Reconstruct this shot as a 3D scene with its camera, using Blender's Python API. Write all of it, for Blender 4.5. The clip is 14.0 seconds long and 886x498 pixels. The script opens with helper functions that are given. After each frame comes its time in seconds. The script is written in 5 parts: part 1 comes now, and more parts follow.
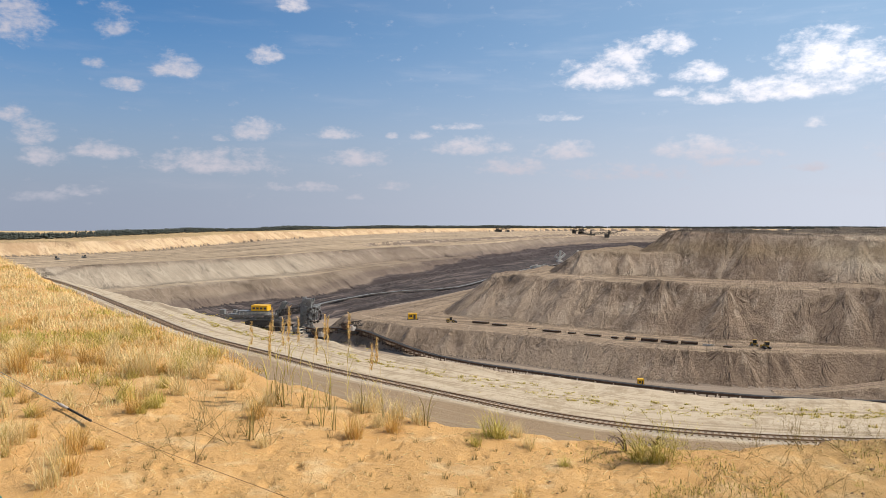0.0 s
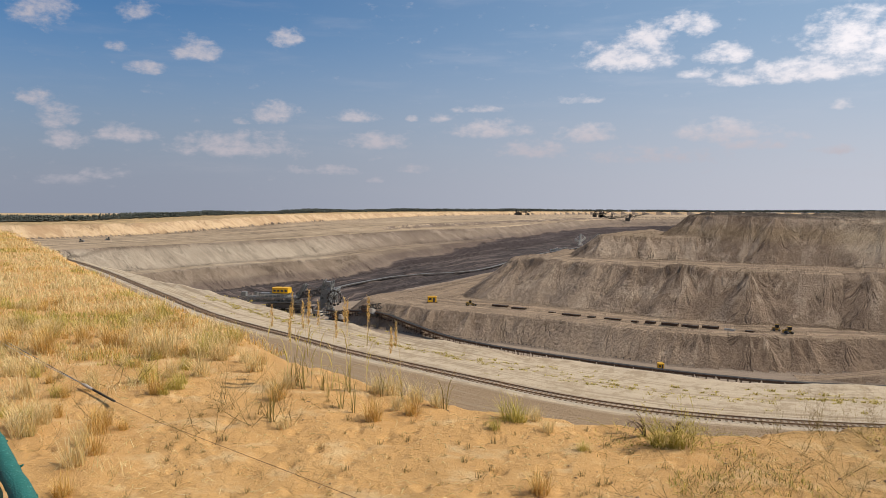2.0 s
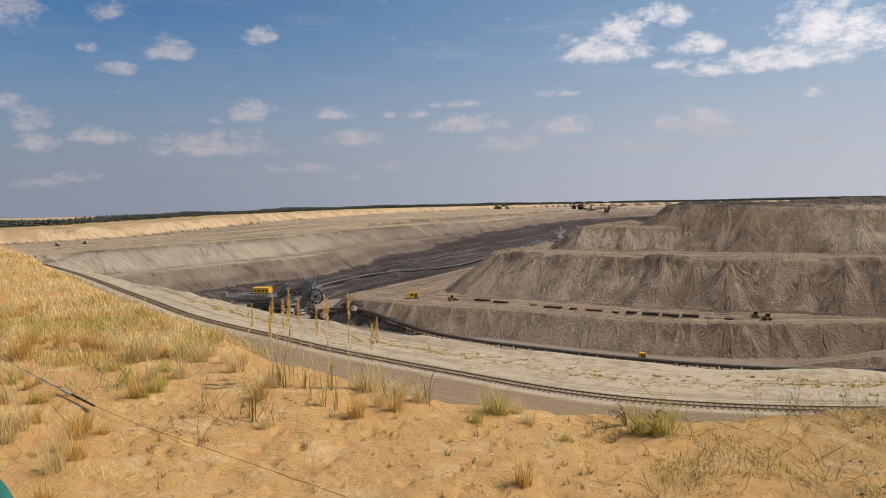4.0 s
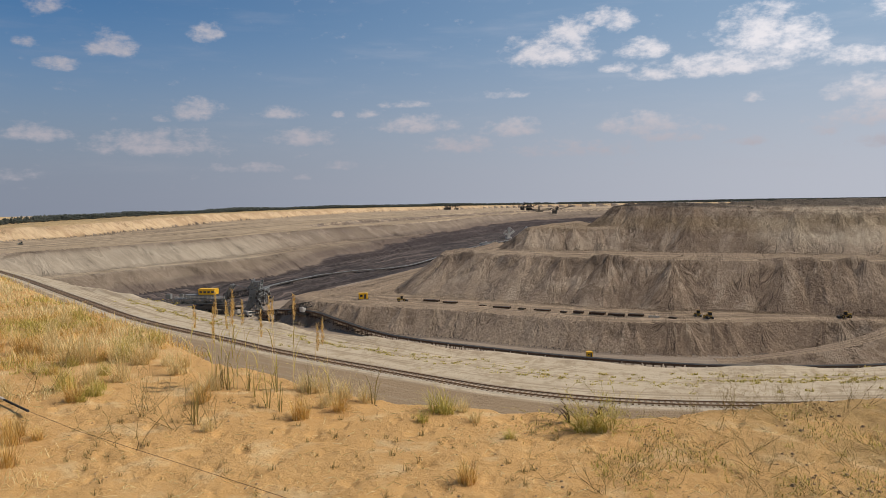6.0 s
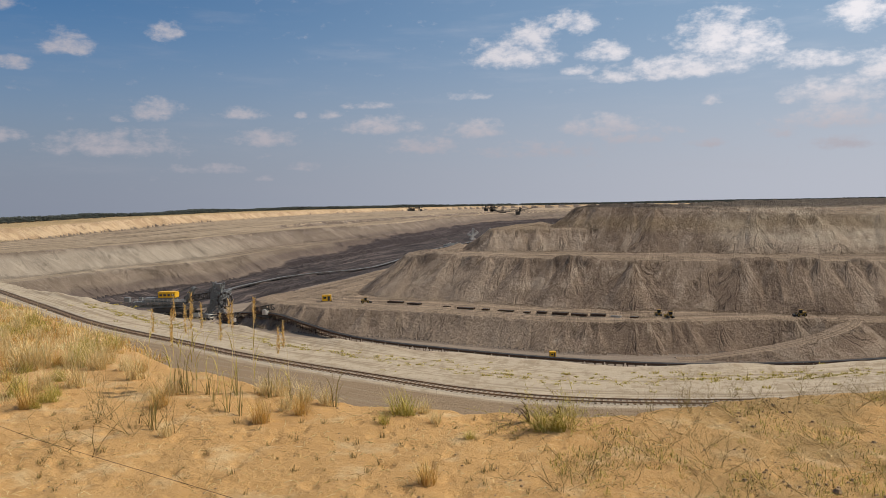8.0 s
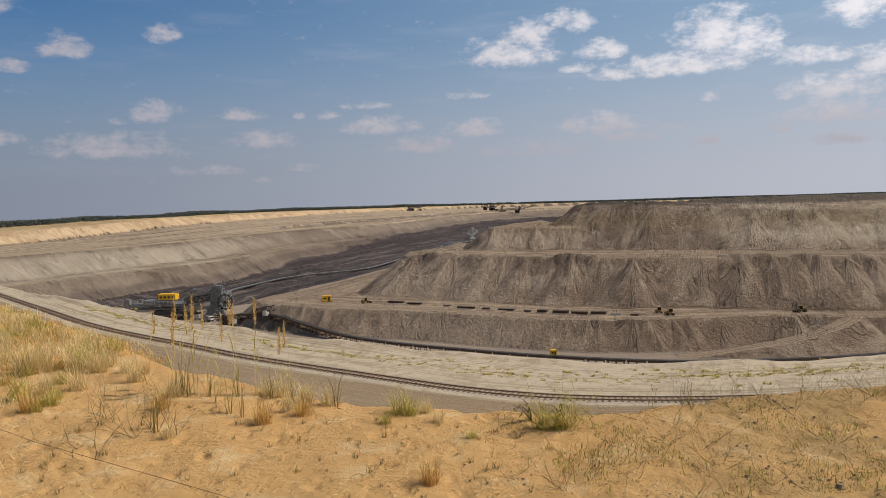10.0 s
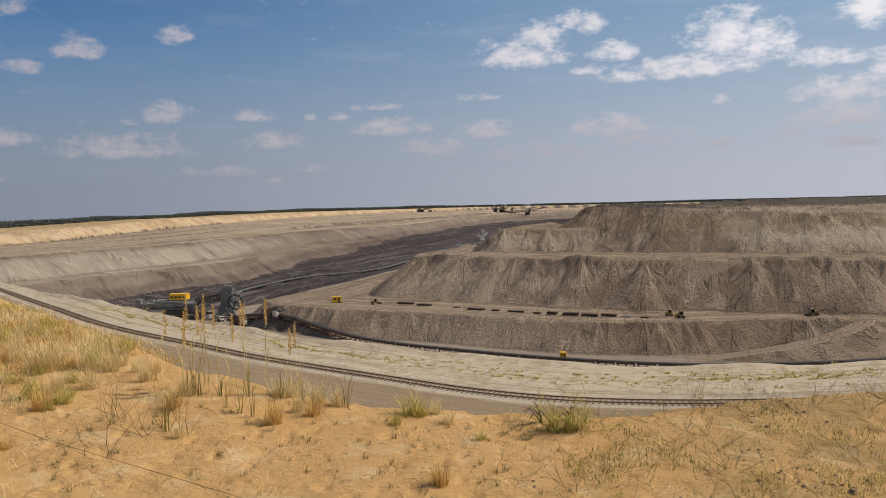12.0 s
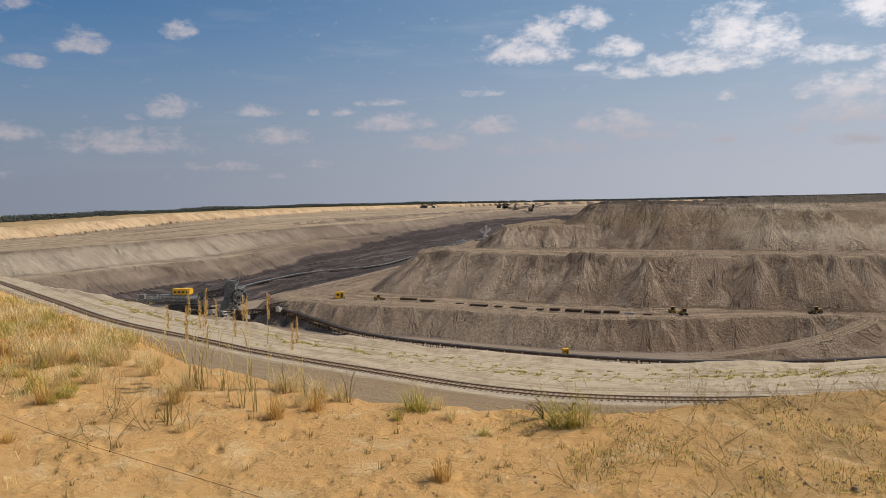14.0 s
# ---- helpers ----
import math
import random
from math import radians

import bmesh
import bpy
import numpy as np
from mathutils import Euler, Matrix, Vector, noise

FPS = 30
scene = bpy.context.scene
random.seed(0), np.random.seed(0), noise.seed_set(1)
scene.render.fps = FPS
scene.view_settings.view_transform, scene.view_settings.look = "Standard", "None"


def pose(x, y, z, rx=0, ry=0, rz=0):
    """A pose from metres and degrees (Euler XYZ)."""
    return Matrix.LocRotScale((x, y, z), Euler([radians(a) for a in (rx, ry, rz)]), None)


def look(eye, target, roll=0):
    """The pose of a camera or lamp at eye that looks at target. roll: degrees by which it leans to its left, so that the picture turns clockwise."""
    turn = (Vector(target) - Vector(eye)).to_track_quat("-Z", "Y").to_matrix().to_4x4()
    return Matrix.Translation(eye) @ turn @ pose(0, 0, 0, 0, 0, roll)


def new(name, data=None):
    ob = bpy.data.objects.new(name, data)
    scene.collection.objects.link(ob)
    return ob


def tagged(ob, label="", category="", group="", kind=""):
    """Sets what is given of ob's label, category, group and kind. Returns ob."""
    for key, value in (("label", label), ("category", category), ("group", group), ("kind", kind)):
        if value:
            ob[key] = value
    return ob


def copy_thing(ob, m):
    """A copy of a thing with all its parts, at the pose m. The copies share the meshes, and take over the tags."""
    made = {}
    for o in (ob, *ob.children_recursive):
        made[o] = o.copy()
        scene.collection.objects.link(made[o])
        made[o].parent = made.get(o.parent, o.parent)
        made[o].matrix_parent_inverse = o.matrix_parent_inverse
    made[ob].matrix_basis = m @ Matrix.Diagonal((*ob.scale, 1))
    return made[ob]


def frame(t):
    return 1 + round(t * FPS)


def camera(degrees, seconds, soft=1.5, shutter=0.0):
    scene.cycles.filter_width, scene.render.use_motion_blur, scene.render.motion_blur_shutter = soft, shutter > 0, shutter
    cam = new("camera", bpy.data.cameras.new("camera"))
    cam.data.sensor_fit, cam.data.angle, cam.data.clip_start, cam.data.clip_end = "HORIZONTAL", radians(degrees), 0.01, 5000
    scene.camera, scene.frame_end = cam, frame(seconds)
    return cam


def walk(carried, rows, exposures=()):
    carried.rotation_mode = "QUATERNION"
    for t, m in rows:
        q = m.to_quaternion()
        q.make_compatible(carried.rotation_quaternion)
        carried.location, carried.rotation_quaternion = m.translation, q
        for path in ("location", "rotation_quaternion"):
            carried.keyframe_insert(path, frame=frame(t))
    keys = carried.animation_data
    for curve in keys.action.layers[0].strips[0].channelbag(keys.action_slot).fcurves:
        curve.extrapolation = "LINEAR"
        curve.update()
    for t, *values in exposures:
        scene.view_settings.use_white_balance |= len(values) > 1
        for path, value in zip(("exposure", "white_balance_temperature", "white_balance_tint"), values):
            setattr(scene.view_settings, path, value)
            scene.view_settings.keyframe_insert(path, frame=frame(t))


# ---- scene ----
# ---------------- camera ----------------
cam = camera(60.3, 14.0, 0.4)
PATH = [  # seconds, x, y, z, heading to the right, tilt, lean
    (0, -0.068, 0.019, 1.902, -5.52, -1.80, 0.26),
    (0.5, -0.072, 0.021, 1.904, -6.14, -2.19, 0.47),
    (1, -0.074, 0.023, 1.907, -6.65, -2.60, 0.40),
    (1.5, -0.071, 0.029, 1.908, -6.89, -2.84, 0.21),
    (2, -0.066, 0.031, 1.908, -6.99, -3.07, 0.35),
    (2.5, -0.064, 0.032, 1.908, -7.00, -3.30, 0.00),
    (4.8, -0.032, 0.015, 1.900, -4.18, -3.44, -1.0),
    (5, -0.029, 0.018, 1.899, -3.69, -3.44, -0.84),
    (5.5, -0.018, 0.021, 1.897, -2.56, -3.44, -0.71),
    (6, -0.009, 0.009, 1.899, -1.75, -3.43, -0.76),
    (6.5, 0.0, -0.002, 1.900, -0.96, -3.39, -0.74),
    (7, 0.009, -0.012, 1.902, -0.22, -3.36, -0.76),
    (7.5, 0.017, -0.020, 1.904, 0.43, -3.37, -0.91),
    (8, 0.023, -0.025, 1.907, 0.96, -3.37, -0.83),
    (10.5, 0.016, -0.023, 1.906, 0.89, -3.42, -1.51),
    (11, 0.013, -0.024, 1.906, 0.64, -3.41, -1.38),
    (11.5, 0.010, -0.025, 1.907, 0.39, -3.34, -1.10),
    (12, 0.010, -0.021, 1.905, 0.24, -3.29, -1.17),
    (12.5, 0.013, -0.017, 1.903, 0.11, -3.35, -1.29),
    (13, 0.016, -0.013, 1.902, 0.02, -3.49, -1.65),
    (13.5, 0.016, -0.014, 1.902, -0.02, -3.59, -1.38),
    (14, 0.014, -0.018, 1.901, 0.00, -3.58, -0.94),
]
EXPOSURES = [(0, 0.43, 6340, 9.5), (0.5, 0.39, 6360, 10), (1.0, 0.31, 6420, 10.5), (1.5, 0.22, 6480, 11), (2.5, 0.12, 6520, 11), (5.0, 0.0, 6470, 10.5), (6.5, -0.06, 6420, 10), (14, -0.06, 6420, 10)]
walk(cam, [(t, pose(x, y, z, 90 + tilt, 0, -head) @ pose(0, 0, 0, 0, 0, lean))
           for t, x, y, z, head, tilt, lean in PATH], EXPOSURES)

# ---------------- light ----------------
SUN_AZ, SUN_EL = radians(90), radians(48)   # azimuth from +y towards +x
sun_dir = Vector((math.sin(SUN_AZ) * math.cos(SUN_EL), math.cos(SUN_AZ) * math.cos(SUN_EL), math.sin(SUN_EL)))
sun = new("sun", bpy.data.lights.new("sun", "SUN"))
sun.data.energy, sun.data.angle, sun.data.color = 4.6, radians(0.55), (1.0, 0.885, 0.74)
sun.matrix_world = look(sun_dir * 50, (0, 0, 0))


class Nodes:
    """Short hand for a node tree."""
    def __init__(self, tree):
        self.t = tree
        tree.nodes.clear()

    def n(self, kind, **sets):
        node = self.t.nodes.new(kind)
        if "operation" in sets:
            node.operation = sets["operation"]
        if "use_clamp" in sets:
            node.use_clamp = sets["use_clamp"]
        if "interpolation_type" in sets:
            node.interpolation_type = sets["interpolation_type"]
        if "data_type" in sets:
            node.data_type, node.blend_type = sets["data_type"], sets["blend_type"]
        if "uv_map" in sets:
            node.uv_map = sets["uv_map"]
        if "sky_type" in sets:
            node.sky_type = sets["sky_type"]
        return node

    def link(self, a, b):
        self.t.links.new(a, b)

    def put(self, socket, value):
        if isinstance(value, bpy.types.NodeSocket):
            self.t.links.new(value, socket)
        else:
            socket.default_value = value

    def math(self, op, a, b=0.0, c=0.0, clamp=False):
        m = self.n("ShaderNodeMath", operation=op, use_clamp=clamp)
        for s, v in zip(m.inputs, (a, b, c)):
            self.put(s, v)
        return m.outputs[0]

    def vmath(self, op, a, b=(0, 0, 0)):
        m = self.n("ShaderNodeVectorMath", operation=op)
        self.put(m.inputs[0], a), self.put(m.inputs[1], b)
        return m.outputs[0]

    def noise(self, vec, scale, detail=4.0, rough=0.55, distort=0.0):
        m = self.n("ShaderNodeTexNoise")
        self.put(m.inputs["Vector"], vec)
        m.inputs["Scale"].default_value, m.inputs["Detail"].default_value = scale, detail
        m.inputs["Roughness"].default_value, m.inputs["Distortion"].default_value = rough, distort
        return m.outputs["Fac"]

    def ramp(self, fac, stops, mode="LINEAR"):
        r = self.n("ShaderNodeValToRGB")
        r.color_ramp.interpolation = mode
        els = r.color_ramp.elements
        while len(els) < len(stops):
            els.new(0.5)
        for e, (p, col) in zip(els, stops):
            e.position = p
            e.color = (*col, 1) if not isinstance(col, float) else (col, col, col, 1)
        self.put(r.inputs[0], fac)
        return r.outputs[0]

    def range(self, v, a, b, lo=0.0, hi=1.0, smooth=True):
        m = self.n("ShaderNodeMapRange", interpolation_type="SMOOTHSTEP" if smooth else "LINEAR")
        for s, x in zip(m.inputs, (v, a, b, lo, hi)):
            self.put(s, x)
        return m.outputs[0]

    def mix(self, fac, a, b, blend="MIX"):
        m = self.n("ShaderNodeMix", data_type="RGBA", blend_type=blend)
        self.put(m.inputs[0], fac)
        for s, v in ((m.inputs[6], a), (m.inputs[7], b)):
            self.put(s, (*v, 1) if isinstance(v, tuple) else v)
        return m.outputs[2]

    def scaled(self, vec, s):
        m = self.n("ShaderNodeMapping")
        self.put(m.inputs["Vector"], vec)
        m.inputs["Scale"].default_value = s
        return m.outputs[0]


# sky: clear blue with haze at the horizon and fair-weather clouds
world = bpy.data.worlds.new("sky")
scene.world = world
world.use_nodes = True
w = Nodes(world.node_tree)
sky = w.n("ShaderNodeTexSky", sky_type="NISHITA")
sky.sun_disc, sky.sun_elevation, sky.sun_rotation = False, SUN_EL, SUN_AZ
sky.air_density, sky.dust_density, sky.ozone_density = 1.0, 0.7, 2.5
place = w.n("ShaderNodeTexCoord").outputs["Generated"]
xyz = w.n("ShaderNodeSeparateXYZ")
w.link(place, xyz.inputs[0])
sx, sy, sz = xyz.outputs
az = w.math("MULTIPLY", w.math("ARCTAN2", sx, sy), 57.2958)
el = w.math("MULTIPLY", w.math("ARCSINE", sz), 57.2958)
# the larger clouds: azimuth, elevation, half width, half height, density
CLOUDS_WEST = [(-34.9, 6.96, 1.16, 0.5, 0.85), (-34.7, 12.82, 1.87, 1.66, 0.7), (-33.7, 5.77, 1.25, 0.91, 0.7), (-33.4, 1.62, 1.74, 0.37, 0.8), (-33.3, 4.31, 1.45, 0.58, 0.7), (-30.7, 2.13, 1.58, 0.33, 0.75),
    (-29.8, 10.66, 0.83, 0.33, 0.8), (-29.6, 4.81, 1.99, 0.58, 0.9), (-28.6, 13.33, 1.16, 0.83, 0.5), (-28.0, 9.38, 1.25, 0.42, 0.75), (-24.8, 10.71, 1.66, 0.75, 0.95), (-22.2, 4.2, 4.57, 0.83, 0.85),
    (-21.8, 6.05, 0.58, 0.21, 0.8), (-19.4, 6.62, 1.74, 0.75, 0.9), (-18.6, 11.97, 1.16, 0.58, 0.85), (-16.6, 15.58, 1.16, 0.66, 0.95), (-15.8, 2.64, 2.49, 0.29, 0.45), (-13.7, 6.57, 1.74, 0.42, 0.85)]
CLOUDS_MIDDLE = [(-12.0, 2.02, 0.62, 0.21, 0.6), (-11.8, 4.74, 2.57, 0.54, 0.85), (-9.4, 6.55, 0.42, 0.21, 0.8), (-9.1, 2.8, 1.33, 0.29, 0.6), (-7.4, 6.57, 0.83, 0.33, 0.85), (-4.3, 7.25, 1.66, 0.25, 0.5),
    (-3.6, 5.72, 2.91, 0.62, 0.9), (-0.4, 4.17, 2.7, 0.62, 0.9), (2.9, 7.87, 1.74, 0.25, 0.55), (3.5, 5.31, 2.28, 0.66, 0.95), (6.3, 10.6, 3.11, 1.16, 1), (7.9, 12.03, 1.74, 0.83, 1),
    (8.8, 3.69, 4.57, 0.5, 0.5), (9.9, 12.9, 1.04, 0.58, 1), (11.1, 9.43, 1.25, 0.37, 0.8), (11.4, 12.54, 1.16, 0.75, 1), (12.9, 5.31, 2.91, 0.75, 0.95), (13.2, 10.56, 1.87, 0.66, 1)]
CLOUDS_EAST = [(13.8, 8.8, 1.99, 0.42, 0.9), (15.3, 4.45, 2.28, 0.37, 0.85), (17.8, 4.93, 0.83, 0.29, 0.8), (18.5, 9.22, 4.57, 0.83, 1), (20.0, 3.98, 1.25, 0.29, 0.75), (20.3, 6.87, 0.75, 0.29, 0.8),
    (20.9, 11.05, 3.11, 1.41, 1), (23.0, 10.25, 2.08, 1.41, 1), (24.7, 4.53, 1.04, 0.42, 0.8), (26.8, 9.04, 2.57, 0.58, 0.9), (28.1, 6.92, 3.32, 0.83, 0.95), (28.2, 5.2, 3.11, 0.75, 0.95),
    (29.0, 3.57, 2.49, 0.42, 0.7), (29.7, 11.85, 2.16, 1.33, 1), (30.8, 8.31, 1.45, 1.04, 1)]
cvec = w.n("ShaderNodeCombineXYZ")
w.link(az, cvec.inputs[0]), w.link(w.math("MULTIPLY", el, 1.7), cvec.inputs[1])
wob = w.math("SUBTRACT", w.noise(cvec.outputs[0], 0.7, 5, 0.55), 0.5)
fine = w.math("SUBTRACT", w.noise(cvec.outputs[0], 2.2, 5, 0.6), 0.5)
mask = 0.0
for ca, ce, cw, ch, cd in CLOUDS_WEST + CLOUDS_MIDDLE + CLOUDS_EAST:
    dx = w.math("MULTIPLY", w.math("SUBTRACT", az, ca), 0.92 / cw)
    dy = w.math("MULTIPLY", w.math("SUBTRACT", el, ce), 0.92 / ch)
    dy = w.math("MAXIMUM", dy, w.math("MULTIPLY", dy, -1.9))   # flat undersides
    r2 = w.math("ADD", w.math("MULTIPLY", dx, dx), w.math("MULTIPLY", dy, w.math("MULTIPLY", dy, 0.5)))
    body = w.math("MULTIPLY", w.math("SUBTRACT", 1.0, r2), 0.8)
    body = w.math("MULTIPLY", w.math("MAXIMUM", body, -1.0), cd)
    mask = body if isinstance(mask, float) else w.math("MAXIMUM", mask, body)
mask = w.math("ADD", mask, w.math("ADD", w.math("MULTIPLY", wob, 2.5), w.math("MULTIPLY", fine, 1.0)))
mask = w.range(mask, -0.2, 1.15)
veil = w.math("MULTIPLY", w.range(w.noise(w.scaled(cvec.outputs[0], (0.35, 1.3, 1)), 0.28, 5, 0.6), 0.48, 0.9), 0.22)
mask = w.math("MAXIMUM", mask, veil)
mask = w.math("MULTIPLY", mask, w.range(el, 0.0, 3.0))
toward = w.range(az, -38.0, 40.0)                       # the haze is brighter towards the sun
haze = w.range(el, 0.5, 15.0, 1.0, 0.0)
air = w.mix(toward, (2.45, 2.72, 3.42), (5.2, 5.35, 6.0))
clear = w.mix(1.0, sky.outputs[0], (0.34, 0.575, 0.765), "MULTIPLY")
clear = w.mix(w.math("MULTIPLY", toward, 0.6), clear, (4.1, 5.3, 6.4))
blue = w.mix(w.math("MULTIPLY", haze, 0.96), clear, air)
white = w.mix(w.math("MULTIPLY", w.range(el, 3.0, 11.0), toward), (4.5, 4.25, 4.65), (10.0, 9.5, 9.6))
out = w.mix(w.math("MULTIPLY", mask, 0.9), blue, white)
bg = w.n("ShaderNodeBackground")
w.link(out, bg.inputs[0])
bg.inputs[1].default_value = 0.1
w.link(bg.outputs[0], w.n("ShaderNodeOutputWorld").inputs[0])

# ---------------- materials ----------------
def material(name):
    m = bpy.data.materials.new(name)
    m.use_nodes = True
    return m, Nodes(m.node_tree)


def finish(k, colour, rough=0.9, metal=0.0, bump=None, strength=0.4, distance=0.05, spec=0.3):
    b = k.n("ShaderNodeBsdfPrincipled")
    k.put(b.inputs["Base Color"], colour if isinstance(colour, bpy.types.NodeSocket) else (*colour, 1))
    k.put(b.inputs["Roughness"], rough)
    b.inputs["Metallic"].default_value = metal
    b.inputs["Specular IOR Level"].default_value = spec
    if bump is not None:
        n = k.n("ShaderNodeBump")
        n.inputs["Strength"].default_value, n.inputs["Distance"].default_value = strength, distance
        k.link(bump, n.inputs["Height"])
        k.link(n.outputs[0], b.inputs["Normal"])
    k.link(b.outputs[0], k.n("ShaderNodeOutputMaterial").inputs[0])


def where(k):
    return k.n("ShaderNodeNewGeometry").outputs["Position"]


def slope_uv(k):
    return k.n("ShaderNodeUVMap", uv_map="slope").outputs[0]


def plain(name, colour, vary=0.15, scale=3.0, rough=0.6, metal=0.0, dirt=(0.16, 0.13, 0.10), dirty=0.35):
    """Painted or rusted things: their colour with uneven tone, dust and fine grain."""
    m, k = material(name)
    p = where(k)
    lo = tuple(c * (1 - vary) for c in colour)
    hi = tuple(min(1, c * (1 + vary)) for c in colour)
    c = k.mix(k.noise(p, scale, 5), lo, hi)
    c = k.mix(k.math("MULTIPLY", k.range(k.noise(p, scale * 0.6, 6, 0.65), 0.5, 0.72), dirty), c, dirt)
    finish(k, c, rough, metal, k.noise(p, scale * 12, 3), 0.15, 0.01)
    return m


def sand_material():
    m, k = material("dune_sand")
    p = where(k)
    c = k.mix(k.noise(p, 0.5, 5), (0.485, 0.275, 0.100), (0.59, 0.36, 0.145))
    c = k.mix(k.range(k.noise(p, 2.3, 6, 0.6), 0.52, 0.72), c, (0.60, 0.42, 0.215))
    c = k.mix(k.math("MULTIPLY", k.range(k.noise(p, 9.0, 5, 0.7), 0.60, 0.72), 0.45), c, (0.33, 0.21, 0.11))
    c = k.mix(k.math("MULTIPLY", k.range(k.noise(p, 160.0, 2), 0.62, 0.72), 0.5), c, (0.30, 0.22, 0.14))
    c = k.mix(k.math("MULTIPLY", k.range(k.noise(p, 34.0, 6, 0.75), 0.54, 0.70), 0.25), c, (0.42, 0.26, 0.11))
    c = k.mix(k.math("MULTIPLY", k.range(k.noise(p, 55.0, 4, 0.7), 0.58, 0.70), 0.5), c, (0.74, 0.56, 0.32))
    c = k.mix(k.math("MULTIPLY", k.range(k.noise(p, 95.0, 3, 0.7), 0.60, 0.67), 0.4), c, (0.27, 0.165, 0.075))
    sep = k.n("ShaderNodeSeparateXYZ")
    k.link(p, sep.inputs[0])
    crust = k.math("MULTIPLY", k.range(sep.outputs[0], 0.8, 3.4), k.range(k.noise(p, 1.1, 6, 0.65), 0.36, 0.58))
    c = k.mix(k.math("MULTIPLY", crust, 0.72), c, k.mix(k.noise(p, 26.0, 5, 0.7), (0.20, 0.135, 0.055), (0.40, 0.27, 0.115)))
    h = k.math("ADD", k.math("MULTIPLY", k.noise(p, 14.0, 8, 0.7), 1.0), k.math("MULTIPLY", k.noise(p, 220.0, 2), 0.14))
    finish(k, c, 0.95, 0, h, 0.75, 0.047, 0.15)
    return m


def terrace_material():
    """Pale sand, darker wheel tracks of the service road, grey verge: bands that follow the railway (v: metres outwards from it)."""
    m, k = material("terrace_sand")
    p = where(k)
    uv = slope_uv(k)
    sep = k.n("ShaderNodeSeparateXYZ")
    k.link(uv, sep.inputs[0])
    v = k.math("ADD", sep.outputs[1], k.math("MULTIPLY", k.math("SUBTRACT", k.noise(p, 0.12, 4), 0.5), 3.0))
    along = k.scaled(uv, (0.05, 0.9, 1))
    c = k.mix(k.noise(along, 1.0, 6), (0.42, 0.34, 0.235), (0.54, 0.455, 0.335))
    c = k.mix(k.range(k.noise(p, 0.5, 6, 0.65), 0.48, 0.62), c, (0.37, 0.295, 0.20))
    road = k.math("MULTIPLY", k.range(v, -19.0, -14.0), k.range(v, -4.0, -2.6, 1.0, 0.0))
    rc = k.mix(k.noise(along, 1.7, 5), (0.21, 0.145, 0.085), (0.29, 0.21, 0.13))
    c = k.mix(k.math("MULTIPLY", road, 0.92), c, rc)
    ballast = k.math("MULTIPLY", k.range(v, -2.6, -1.6), k.range(v, 1.6, 2.6, 1.0, 0.0))
    bc = k.mix(k.noise(p, 6.0, 3), (0.26, 0.22, 0.17), (0.52, 0.46, 0.37))
    c = k.mix(k.math("MULTIPLY", ballast, 0.8), c, bc)
    ruts = k.range(k.noise(k.scaled(uv, (0.012, 0.8, 1)), 1.0, 4), 0.52, 0.60)
    c = k.mix(k.math("MULTIPLY", ruts, 0.75), c, (0.29, 0.225, 0.15))
    edge = k.math("MULTIPLY", k.range(v, 21.0, 26.0), k.range(v, 30.0, 33.0, 1.0, 0.0))
    c = k.mix(k.math("MULTIPLY", edge, 0.55), c, (0.60, 0.52, 0.40))
    finish(k, c, 0.95, 0, k.math("ADD", k.noise(along, 2.2, 6, 0.65), k.noise(p, 2.0, 5, 0.7)), 0.8, 0.3, 0.15)
    return m


